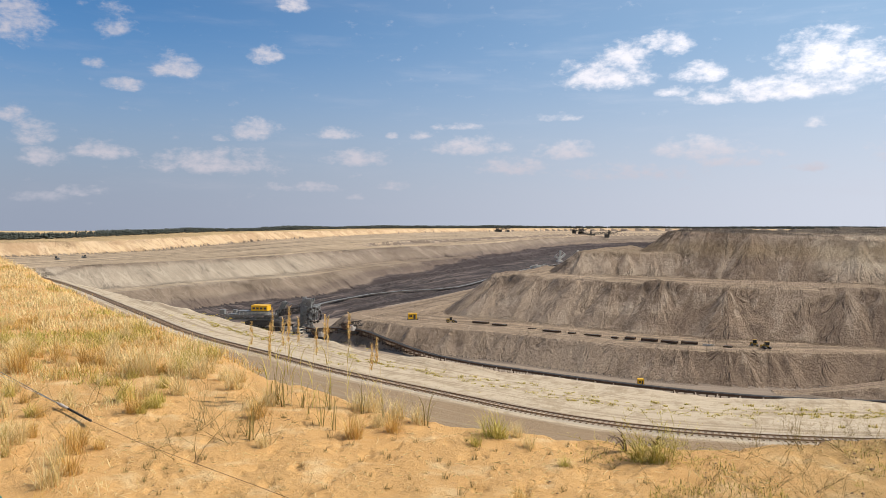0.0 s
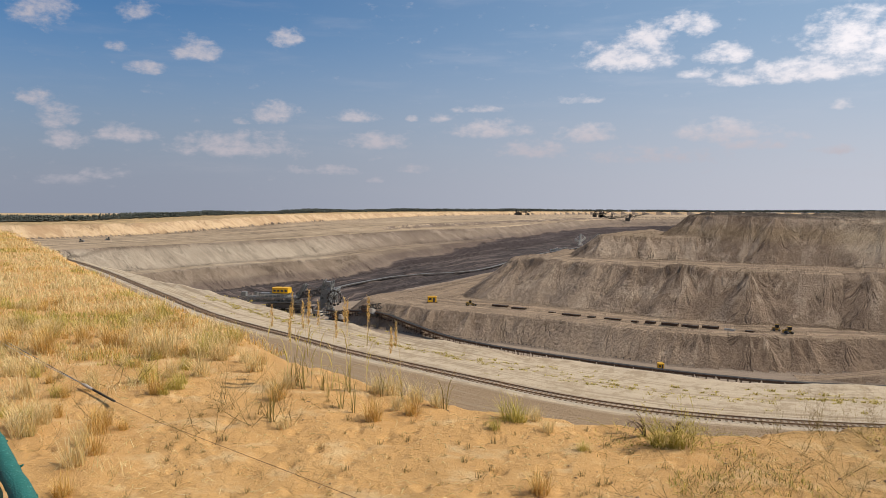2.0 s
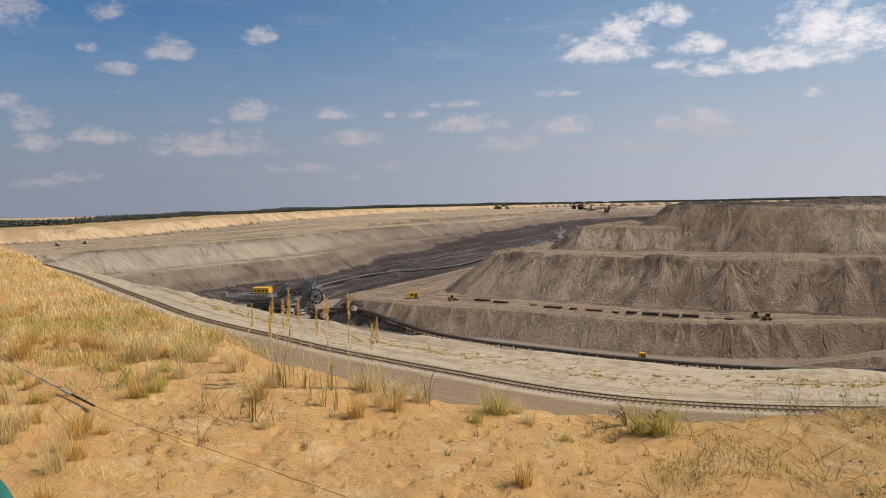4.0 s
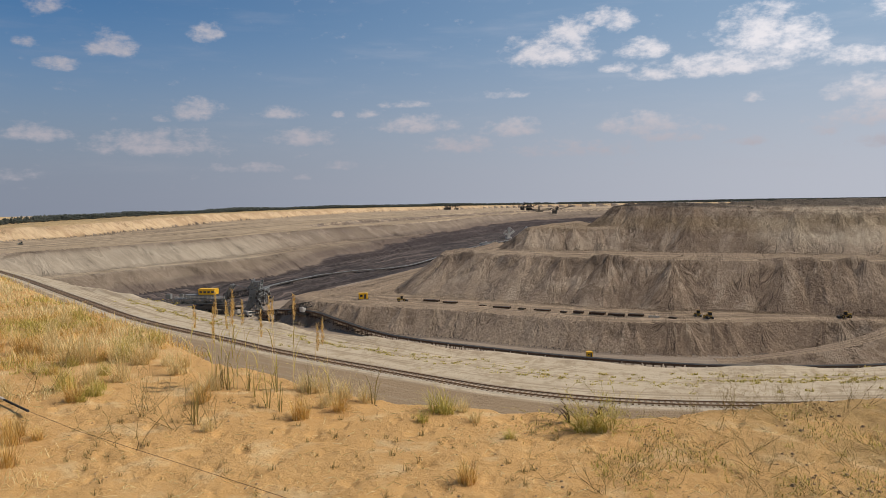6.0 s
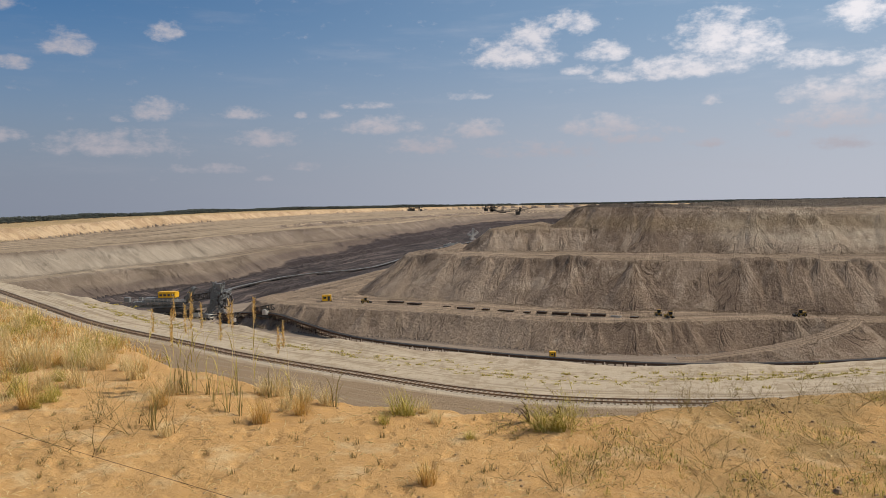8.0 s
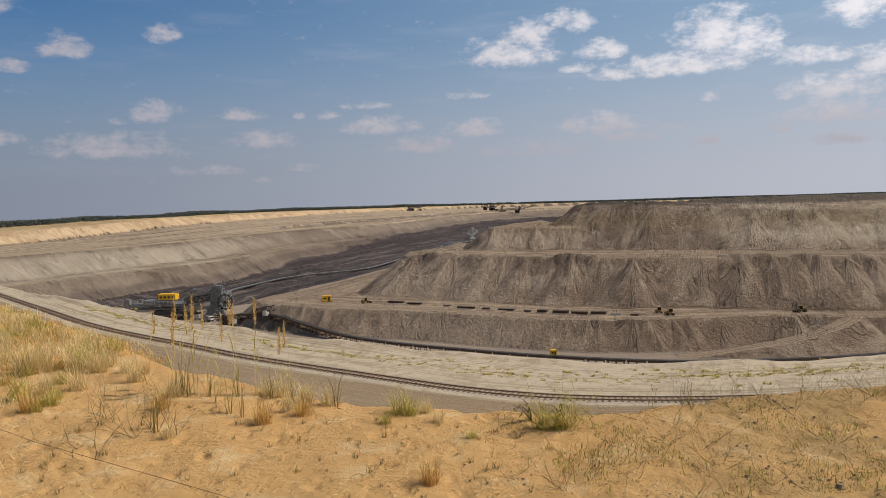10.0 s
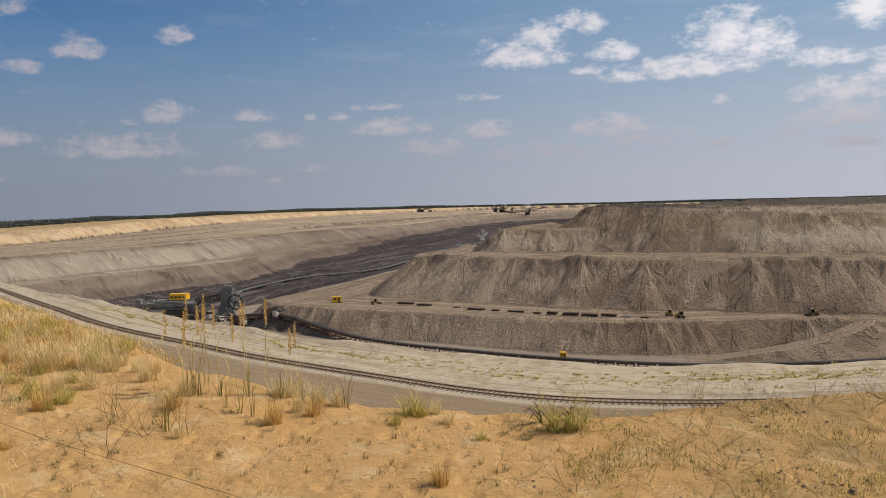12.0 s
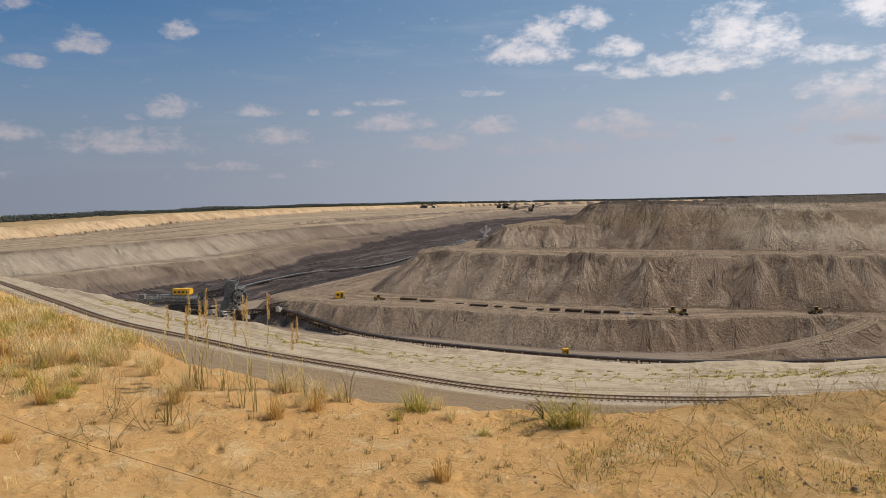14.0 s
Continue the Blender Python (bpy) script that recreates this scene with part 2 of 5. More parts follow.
def slope_material(name, low, high, dark, pale, flat, streak=0.8, strata=(), lanes=0.3, dip=0.0):
    """Loose tipped or cut earth: streaks that run down the slope, patches of other spoil, strata where given."""
    m, k = material(name)
    p = where(k)
    uv = slope_uv(k)
    bend = k.n("ShaderNodeCombineXYZ")
    k.link(k.math("MULTIPLY", k.math("SUBTRACT", k.noise(p, 0.07, 5, 0.6), 0.5), 6.0), bend.inputs[0])
    k.link(k.math("MULTIPLY", k.math("SUBTRACT", k.noise(p, 0.16, 4), 0.5), 5.0), bend.inputs[1])
    wuv = k.vmath("ADD", uv, bend.outputs[0])
    st = k.noise(k.scaled(wuv, (0.36, 0.05, 1)), 1.0, 8, 0.68, 0.6)
    c = k.mix(k.range(st, 0.36, 0.64), low, high)
    fans = k.noise(k.scaled(wuv, (0.06, 0.03, 1)), 1.0, 6, 0.6, 1.4)
    c = k.mix(k.math("MULTIPLY", k.range(fans, 0.53, 0.60), streak), c, pale)
    c = k.mix(k.math("MULTIPLY", k.range(fans, 0.47, 0.41), 0.5), c, dark)
    fine = k.noise(k.scaled(wuv, (1.5, 0.2, 1)), 1.0, 6, 0.75)
    c = k.mix(k.math("MULTIPLY", k.range(fine, 0.53, 0.62), 0.38), c, dark)
    c = k.mix(k.math("MULTIPLY", k.range(k.noise(p, 1.7, 5, 0.8), 0.53, 0.62), 0.45), c, pale)
    # thin crevices, their shade put into the colour as dark lines, also cut into the bump
    crevice_dark = k.math("ABSOLUTE", k.math("SUBTRACT", k.noise(k.scaled(wuv, (0.17, 0.03, 1)), 1.0, 4, 0.55, 0.5), 0.5))
    crevice_dark = k.math("MULTIPLY", k.range(crevice_dark, 0.004, 0.030, 1.0, 0.0), k.range(k.noise(p, 0.06, 3), 0.48, 0.60))
    c = k.mix(k.math("MULTIPLY", crevice_dark, 0.6), c, tuple(x * 0.6 for x in dark))
    spot = k.n("ShaderNodeSeparateXYZ")
    k.link(p, spot.inputs[0])
    ox = k.math("ADD", spot.outputs[0], k.math("MULTIPLY", k.math("SUBTRACT", k.noise(p, 0.04, 4), 0.5), 70.0))
    if dip:                                                # the cut runs into browner ground farther along
        c = k.mix(k.range(spot.outputs[1], 560.0, 820.0, 0.0, 0.78), c, k.mix(fine, (0.105, 0.078, 0.066), (0.19, 0.142, 0.112)))
    elif lanes > 0.2 and low[0] < 0.4:                     # darker loads in the middle of the tip, sandy ones at its top end
        c = k.mix(k.math("MULTIPLY", k.range(ox, 60.0, 100.0), k.range(ox, 150.0, 185.0, 0.36, 0.0)), c, k.mix(fine, dark, low))
        c = k.mix(k.math("MULTIPLY", k.range(ox, 120.0, 155.0, 0.0, 0.75), k.range(spot.outputs[2], -24.0, -15.0)), c, k.mix(fine, pale, (0.52, 0.44, 0.32)))
        c = k.mix(k.range(ox, 80.0, 15.0, 0.0, 0.36), c, pale)
    loads = k.noise(p, 0.035, 4, 0.6)
    c = k.mix(k.math("MULTIPLY", k.range(loads, 0.52, 0.60), 0.55), c, k.mix(fine, dark, low))
    c = k.mix(k.math("MULTIPLY", k.range(loads, 0.47, 0.41), 0.5), c, k.mix(fine, high, pale))
    nz = k.n("ShaderNodeSeparateXYZ")
    k.link(k.n("ShaderNodeNewGeometry").outputs["True Normal"], nz.inputs[0])
    tracks = k.noise(k.scaled(uv, (lanes * 0.02, lanes, 1)), 1.0, 4, 0.6)
    bench = k.mix(k.range(tracks, 0.54, 0.585), flat, tuple(x * (0.45 if lanes < 0.2 else 0.7) for x in flat))
    bench = k.mix(k.range(tracks, 0.46, 0.41), bench, tuple(min(1, x * 1.35) for x in flat))
    c = k.mix(k.math("MULTIPLY", k.range(nz.outputs[2], 0.955, 0.985), 0.85), c, bench)
    if strata:
        sep = k.n("ShaderNodeSeparateXYZ")
        k.link(p, sep.inputs[0])
        seam = k.math("SUBTRACT", sep.outputs[2], k.range(sep.outputs[1], 540.0, 960.0, 0.0, dip, False))
        z = k.math("ADD", seam, k.math("MULTIPLY", k.math("SUBTRACT", k.noise(p, 0.02, 5), 0.5), 9.0))
        for z0, z1, soft, col, amount in strata:
            level = z if z0 < -35 else k.math("ADD", sep.outputs[2], k.math("MULTIPLY", k.math("SUBTRACT", k.noise(p, 0.02, 5), 0.5), 5.0))
            band = k.math("MULTIPLY", k.range(level, z0 - soft, z0 + soft), k.range(level, z1 - soft, z1 + soft, 1.0, 0.0))
            shade = k.mix(k.range(st, 0.35, 0.65), tuple(x * 0.72 for x in col), col)
            if col[0] < 0.06:
                shade = k.mix(k.range(k.noise(k.scaled(uv, (0.004, 0.34, 1)), 1.0, 5, 0.7), 0.5, 0.6), shade, (0.085, 0.069, 0.068))
            if dip and z0 > -35:
                band = k.math("MULTIPLY", band, k.range(sep.outputs[1], 520.0, 720.0, 1.0, 0.15))
            c = k.mix(k.math("MULTIPLY", band, amount), c, shade)
    c = k.mix(k.math("MULTIPLY", k.range(k.noise(p, 0.9, 6, 0.7), 0.55, 0.75), 0.3), c, dark)
    h = k.math("ADD", k.math("MULTIPLY", st, 0.9), k.math("ADD", k.math("MULTIPLY", fine, 0.5), k.math("MULTIPLY", k.noise(p, 0.8, 6, 0.7), 1.3)))
    h = k.math("SUBTRACT", h, k.math("MULTIPLY", crevice_dark, 0.8))
    finish(k, c, 0.95, 0, h, 1.0, 1.0, 0.12)
    return m


def floor_material():
    """Pit floor: dark coal on the mined side, brown haul roads with ruts beside the tip (v: metres from the platform's edge)."""
    m, k = material("pit_floor_earth")
    p = where(k)
    uv = slope_uv(k)
    sep = k.n("ShaderNodeSeparateXYZ")
    k.link(uv, sep.inputs[0])
    v = k.math("ADD", sep.outputs[1], k.math("MULTIPLY", k.math("SUBTRACT", k.noise(p, 0.03, 5), 0.5), 9.0))
    along = k.scaled(uv, (0.02, 0.22, 1))
    c = k.mix(k.noise(along, 1.0, 7, 0.65), (0.17, 0.13, 0.10), (0.33, 0.265, 0.20))
    c = k.mix(k.range(k.noise(k.scaled(uv, (0.006, 0.35, 1)), 1.0, 5), 0.56, 0.66), c, (0.40, 0.33, 0.25))
    coal = k.mix(k.range(k.noise(along, 1.6, 7, 0.75), 0.4, 0.62), (0.020, 0.017, 0.018), (0.068, 0.055, 0.054))
    seams = k.noise(k.scaled(uv, (0.005, 0.30, 1)), 1.0, 6, 0.7)
    coal = k.mix(k.range(seams, 0.53, 0.60), coal, (0.125, 0.098, 0.088))
    coal = k.mix(k.range(seams, 0.46, 0.41), coal, (0.014, 0.012, 0.014))
    c = k.mix(k.range(v, -3.0, 5.0, 0.0, 0.95), c, coal)
    finish(k, c, 0.95, 0, k.math("ADD", k.noise(along, 3.0, 6, 0.7), k.noise(p, 0.6, 6, 0.7)), 0.8, 0.6, 0.15)
    return m


M_SAND = sand_material()
M_TERRACE = terrace_material()
M_FLOOR = floor_material()
M_HEAP = slope_material("tipped_spoil", (0.213, 0.153, 0.106), (0.300, 0.221, 0.157), (0.106, 0.075, 0.056), (0.426, 0.338, 0.249), (0.331, 0.247, 0.169), 0.8,
                        [(-1.6, 40, 0.9, (0.074, 0.061, 0.051), 0.8), (-12, -6, 2.5, (0.270, 0.193, 0.101), 0.4)])
M_WALL = slope_material("cut_overburden", (0.219, 0.169, 0.123), (0.310, 0.246, 0.184), (0.133, 0.100, 0.075), (0.396, 0.326, 0.250), (0.430, 0.330, 0.221), 0.45,
                        [(-70, -47.6, 0.8, (0.045, 0.036, 0.037), 0.95), (-47.6, -42.0, 2.0, (0.129, 0.097, 0.083), 0.7), (-42.0, -35.8, 1.5, (0.232, 0.178, 0.133), 0.5),
                         (-34.8, -24.0, 1.5, (0.473, 0.407, 0.317), 0.6)], 0.15, 12.0)
M_PLAIN = slope_material("scarp_sand", (0.44, 0.30, 0.175), (0.58, 0.43, 0.28), (0.34, 0.22, 0.12), (0.64, 0.48, 0.29), (0.46, 0.33, 0.17), 0.6)


# ---------------- the land ----------------
def smooth(points, n=26):
    """A Catmull-Rom line through plan points, as an array."""
    p = [Vector(q) for q in points]
    p = [p[0] * 2 - p[1]] + p + [p[-1] * 2 - p[-2]]
    out = []
    spans = len(p) - 3
    per = max(1, round(n / spans))
    for i in range(spans):
        a, b, c, d = p[i:i + 4]
        for j in range(per):
            t = j / per
            out.append(0.5 * ((2 * b) + (c - a) * t + (2 * a - 5 * b + 4 * c - d) * t * t + (3 * b - a - 3 * c + d) * t ** 3))
    out.append(p[-2])
    return np.array([tuple(q) for q in out], dtype=np.float32)


def beside(line, x, y):
    """Signed distance of plan places to a line (positive to its left) and the metres along it."""
    best = np.full(x.shape, 1e12, np.float32)
    sd, along = np.zeros_like(best), np.zeros_like(best)
    run = 0.0
    last = len(line) - 2
    for i in range(last + 1):
        (ax, ay), (bx, by) = line[i], line[i + 1]
        dx, dy = bx - ax, by - ay
        ln = math.hypot(dx, dy)
        t = ((x - ax) * dx + (y - ay) * dy) / (ln * ln)
        lo, hi = (-1e6 if i == 0 else 0.0), (1e6 if i == last else 1.0)
        tc = np.clip(t, lo, hi)
        px, py = x - (ax + tc * dx), y - (ay + tc * dy)
        d2 = px * px + py * py
        side = dx * (y - ay) - dy * (x - ax)
        near = d2 < best
        best = np.where(near, d2, best)
        sd = np.where(near, np.sign(side) * np.sqrt(d2), sd)
        along = np.where(near, run + tc * ln, along)
        run += ln
    return sd, along


_perm = np.random.RandomState(4).permutation(4096).astype(np.int64)


def rnd(i, j):
    return _perm[(_perm[i & 4095] + j) & 4095].astype(np.float32) / 4095.0


def vnoise(x, y):
    """Smooth value noise, 0 to 1."""
    i, j = np.floor(x).astype(np.int64), np.floor(y).astype(np.int64)
    u, v = (x - i).astype(np.float32), (y - j).astype(np.float32)
    u, v = u * u * (3 - 2 * u), v * v * (3 - 2 * v)
    a, b, c, d = rnd(i, j), rnd(i + 1, j), rnd(i, j + 1), rnd(i + 1, j + 1)
    return (a * (1 - u) + b * u) * (1 - v) + (c * (1 - u) + d * u) * v


def fbm(x, y, octaves=4):
    s, a, total = 0.0, 1.0, 0.0
    for o in range(octaves):
        s = s + a * vnoise(x * 2 ** o + 17.3 * o, y * 2 ** o + 5.1 * o)
        total += a
        a *= 0.5
    return s / total


# Lines of the plan in metres (x to the right, y forwards); the higher side lies on the left of each line.
DUNE_EDGE = smooth([(60, 19), (24, 12.5), (9, 8.6), (4.3, 7.25), (2.7, 6.95), (1.7, 6.6), (0.4, 6.9), (-0.7, 7.2), (-2.0, 8.25), (-3.6, 9.6), (-5.2, 11.55),
                    (-7.6, 14.3), (-11.3, 18.5), (-16, 24.0), (-27.5, 38), (-60, 72), (-140, 130), (-330, 210)], 40)
RAIL = smooth([(150, 118), (100, 101), (66, 94), (39, 92), (20, 94), (6, 99.5), (-9, 110), (-30, 126), (-43, 138), (-73, 166), (-108, 207), (-179, 290), (-260, 375)], 60)
TERRACE_EDGE = smooth([(170, 150), (110, 123), (52, 112), (32, 114), (20, 118), (8, 125), (-6, 131), (-23, 142), (-36, 153), (-57, 172), (-92, 209),
                       (-120, 234), (-143, 260), (-172, 289), (-199, 317), (-224, 338), (-270, 352), (-420, 356)], 44)
COAL_EDGE = smooth([(-300, 378), (-150, 384), (-112, 394), (-96, 418), (-87, 465), (-68, 519), (-34, 634), (18, 792), (142, 1150), (300, 1520), (900, 1800)][::-1], 32)
BENCH_LOW = smooth([(-205, 330), (-197, 380), (-191, 404), (-177, 451), (-157, 478), (-144, 511), (-129, 549), (-106, 666), (-66, 785), (-10, 1010), (87, 1405), (190, 1650), (400, 1850), (900, 1950)], 36)
BENCH_MID = smooth([(-262, 330), (-240, 377), (-226, 408), (-211, 448), (-192, 490), (-177, 539), (-162, 590), (-150, 667), (-123, 772), (-74, 880), (-11, 1065), (44, 1334), (140, 1700), (260, 1960),
                    (480, 2120), (900, 2200)], 40)
BENCH_TOP = smooth([(-215, 560), (-185, 700), (-135, 900), (-70, 1130), (30, 1480), (150, 1840), (300, 2080), (520, 2240), (900, 2320)], 24)
SCARP = smooth([(-420, 380), (-372, 450), (-343, 516), (-322, 590), (-316, 680), (-306, 780), (-288, 1048), (-266, 1663), (-106, 2238), (200, 2700), (900, 2900), (2200, 3000)], 28)
TIP1_FOOT = smooth([(190, 226), (160, 230), (135, 236), (113, 242), (93, 243), (67, 241), (39, 249), (17, 261), (-13, 279), (-47, 293), (-75, 312), (-88, 332),
                    (-85, 354), (-73, 381), (-59, 423), (-31, 516), (10, 644), (92, 900), (240, 1300)][::-1], 40)
TIP2_FOOT = smooth([(230, 246), (180, 253), (151, 258), (122, 265), (85, 274), (46, 291), (3, 317), (-24, 336), (-36, 356), (-30, 390), (0, 460), (60, 600), (160, 800)][::-1], 34)
TIP3_FOOT = smooth([(260, 304), (200, 312), (165, 318), (141, 325), (105, 343), (75, 358), (45, 364), (25, 368), (16, 382), (24, 420), (60, 520), (150, 700)][::-1], 30)
TIP4_FOOT = smooth([(260, 303.5), (200, 311.5), (165, 317.5), (141, 324.5), (105, 342.5), (80, 354), (62, 365), (50, 380), (47, 400), (66, 440), (110, 540), (200, 700)][::-1], 30)
RAMP = smooth([(82, 236), (109, 234), (127, 239), (139, 248), (139, 262)], 12)
FLOOR_Z = -48.0
COAL_Z = -54.0


def land(x, y):
    """Height, zone and slope coordinates (metres along, metres across) of plan places."""
    z = np.full(x.shape, FLOOR_Z, np.float32)
    big = fbm(x / 14.0, y / 14.0, 4) - 0.5
    huge = fbm(x / 60.0, y / 60.0, 3) - 0.5
    zone = np.zeros(x.shape, np.int8)                      # 0 floor, 1 wall and plain, 2 tip, 3 terrace, 4 dune
    e, ea = beside(COAL_EDGE, x, y)                        # the tip's platform on the left of it, the coal floor on the right
    U, V = ea.copy(), -e
    z = z + (COAL_Z - FLOOR_Z) + 0.5 * big + 0.7 * huge

    def face(foot, run, number, rag=2.0, wave=12.0, depth=0.16, rill=0.05):
        """A slope tipped from points along its crest: cones side by side, with rills that fan out from each tip.
        Gives the distance from its foot, the share of its height and the slope coordinates."""
        s, al = beside(foot, x, y)
        s = s + rag * (2.2 * (fbm(al / 22.0, al * 0 + number * 7.7, 3) - 0.5) + 1.2 * big)
        cell = np.floor(al / wave).astype(np.int64)
        best, own, fan = np.full(x.shape, -9.0, np.float32), np.zeros_like(al), np.zeros_like(al)
        for k in (-1, 0, 1):
            ci = cell + k
            nb = ci * 0 + int(number * 31)
            tip = (ci + 0.5 + 0.75 * (rnd(ci, nb) - 0.5)) * wave
            back = run * (1.0 + 0.22 * (rnd(ci, nb + 50) - 0.5)) - s
            f = 1.0 - np.hypot((al - tip) * 1.05, np.maximum(back, 0)) / run - 0.08 * rnd(ci, nb + 90)
            win = f > best
            best, own = np.where(win, f, best), np.where(win, tip, own)
            fan = np.where(win, np.arctan2(al - tip, np.maximum(back, 0) + 0.12 * run), fan)
        flat = np.clip(s / run, 0, 1) - depth * np.clip((run * 1.2 - s) / (run * 0.3), 0, 1)
        f = np.clip(np.maximum(flat, best), 0, 1)
        body = np.abs(np.sin(np.pi * f)) ** 0.6
        g = np.abs(2 * fbm(fan * 3.2 + own, s / 40.0 + number, 3) - 1)
        g2 = np.abs(2 * fbm(fan * 9.0 + own + big, s / 14.0 + number, 2) - 1)
        f = np.clip(f + rill * (1.3 * (g - 0.3) + 1.0 * (g2 - 0.3)) * body, 0, 1)
        return s, f.astype(np.float32), own + fan * run * 0.8

    def step(foot, rise, run, number, *how, zoned=None):
        nonlocal z, zone, U, V
        s, f, al = face(foot, run, number, *how)
        z = z + rise * f
        on = (s > -2) & (f > 0.02)
        zone = np.where(on, zoned or number, zone).astype(np.int8)
        U, V = np.where(on, al, U), np.where(on, s, V)
        return s

    # the mined side
    d, a = beside(BENCH_LOW, x, y)
    for ledge, rise in ((-47.0, 1.6), (-33.0, 1.6), (-21.0, 1.4), (-9.0, 1.4)):           # low steps in the coal
        z = z + rise * np.clip((d + 7.0 * (fbm(a / 30.0, a * 0 + ledge, 4) - 0.5) - ledge) / 3.0, 0, 1)
        z = z + 1.2 * np.exp(-((d - ledge - 3.0) / 2.5) ** 2) * np.clip(fbm(x / 6.0, y / 6.0, 3) - 0.42, 0, 1) * 2.5
    step(BENCH_LOW, 13.0, 22.0, 1, 2.0, 9.0, 0.04, 0.035)
    step(BENCH_MID, 13.0, 22.0, 1, 1.5, 9.0, 0.04, 0.035)
    step(BENCH_TOP, 4.5 * np.clip((y - 640.0) / 260.0, 0, 1), 14.0, 1, 3.0, 16.0, 0.1, 0.06)
    s5 = step(SCARP, 10.0, 15.0, 5, 2.5, 10.0, 0.08, 0.07)
    z -= 34.0 * np.clip((s5 - 190.0) / 700.0, 0, 1)        # the plain falls away behind the wood
    # the tipped side is built up from the floor by itself, and the higher of the two stands
    zw, zonew, Uw, Vw = z, zone, U, V
    z = COAL_Z + (FLOOR_Z - COAL_Z) * np.clip(e / 9.0, 0, 1) + 0.5 * big + 0.7 * huge
    zone, U, V = np.zeros(x.shape, np.int8), ea.copy(), -e
    t1 = step(TIP1_FOOT, 9.5, 11.0, 2, 1.2, 8.0, 0.06, 0.03)
    b1, a1 = beside(TIP1_FOOT, x, y)
    plat = (zone == 0) & (e > 0)
    U, V = np.where(plat, a1, U), np.where(plat, b1 - 10.0, V)
    t2 = step(TIP2_FOOT, 17.0, 24.0, 2.3, 1.8, 10.0, 0.055, 0.024, zoned=2)
    base = z
    t3 = step(TIP3_FOOT, 10.6 * np.clip((100.0 - x) / 25.0, 0, 1), 14.0, 2.6, 1.5, 9.0, 0.07, 0.05, zoned=2)
    s4, f4, al4 = face(TIP4_FOOT, 29.0, 2.8, 1.6, 13.0, 0.05, 0.024)
    upper = base + (21.6 - 4.5 * np.clip((x - 95.0) / 75.0, 0, 1)) * f4
    z, U, V = np.maximum(z, upper), np.where(upper > z, al4, U), np.where(upper > z, s4, V)
    z += np.clip(t1 / 3.0, 0, 1) * (0.7 * (fbm(x / 3.2, y / 3.2, 3) - 0.5))
    # earth ramp from the floor up to the first bench
    rs, ra = beside(RAMP, x, y)
    zr = FLOOR_Z + 9.6 * np.clip(ra / 62.0, 0, 1) - np.clip(np.abs(rs) - 3.5, 0, 60) * 0.7
    ramp = (ra > -5) & (ra < 75) & (zr > z)
    z, U, V = np.where(ramp, zr, z), np.where(ramp, ra, U), np.where(ramp, rs * 3.0, V)
    zone = np.where(ramp, 2, zone).astype(np.int8)
    # loose cones along the crest of the tip and lumps on its top
    z += np.exp(-((t2 - 25.0) / 5.0) ** 2) * 6.0 * np.clip(fbm(x / 9.0, y / 9.0, 3) - 0.48, 0, 1)
    z += 4.6 * np.clip((s4 - 34.0) / 60.0, 0, 1) * np.clip((x - 95.0) / 75.0, 0, 1)
    z += np.clip((s4 - 29.0) / 4.0, 0, 1) * (4.5 * np.clip(fbm(x / 6.0, y / 6.0, 4) - 0.48, 0, 1) + 1.4 * huge - 0.4)
    higher = zw > z
    z, zone = np.where(higher, zw, z), np.where(higher, zonew, zone).astype(np.int8)
    U, V = np.where(higher, Uw, U), np.where(higher, Vw, V)
    # the near side: railway terrace, then the dune
    s, al = beside(TERRACE_EDGE, x, y)
    s = s + 1.6 * big
    f = np.clip(1 + s / 34.0, 0, 1)
    z = np.where(s > -34.0, np.maximum(z, FLOOR_Z + 25.0 * f + 0.35 * big * f + np.exp(-((s - 1.6) / 1.6) ** 2) * (0.5 + 1.4 * big) * np.clip((x + 165.0) / 60.0, 0, 1)), z)
    r, ral = beside(RAIL, x, y)
    on = s > -34.0
    bed = np.clip(2.0 - np.abs(r) / 2.5, 0, 1)
    z = np.where(s > 4.0, z * (1 - bed) + (FLOOR_Z + 25.0) * bed, z)
    zone = np.where(on & (z < FLOOR_Z + 27.5), 3, zone).astype(np.int8)
    U, V = np.where(on, ral, U), np.where(on, -r, V)
    s, al = beside(DUNE_EDGE, x, y)
    dist = np.hypot(x, y)
    wob = 0.22 * np.clip(dist / 8.0, 0.3, 3.0) * (fbm(x / 1.3, y / 1.3, 4) - 0.5)
    f = np.clip(1 + (s + wob * 2.0) / 36.0, 0, 1)
    lip = np.clip(1 + (s + wob * 2.0) / 1.2, 0, 1)
    hills = 0.14 * (fbm(x / 2.4, y / 2.4, 4) - 0.5) + 0.05 * (fbm(x / 0.35, y / 0.35, 4) - 0.5)
    hills *= np.clip(y / 2.0 - 0.5, 0, 1)
    prints = -0.035 * np.clip(fbm(x / 0.16 + 3, y / 0.16, 2) - 0.60, 0, 1) * 3.0 * np.clip(y / 2.0 - 0.5, 0, 1)
    dune = -23.0 + 23.0 * f + (hills + prints) * lip * np.clip(1.6 - dist / 300.0, 0, 1)
    on = s > -36.0
    z = np.where(on, np.maximum(z, dune), z)
    zone = np.where(on & (dune >= z - 1e-4), 4, zone).astype(np.int8)
    return z.astype(np.float32), zone, U, V


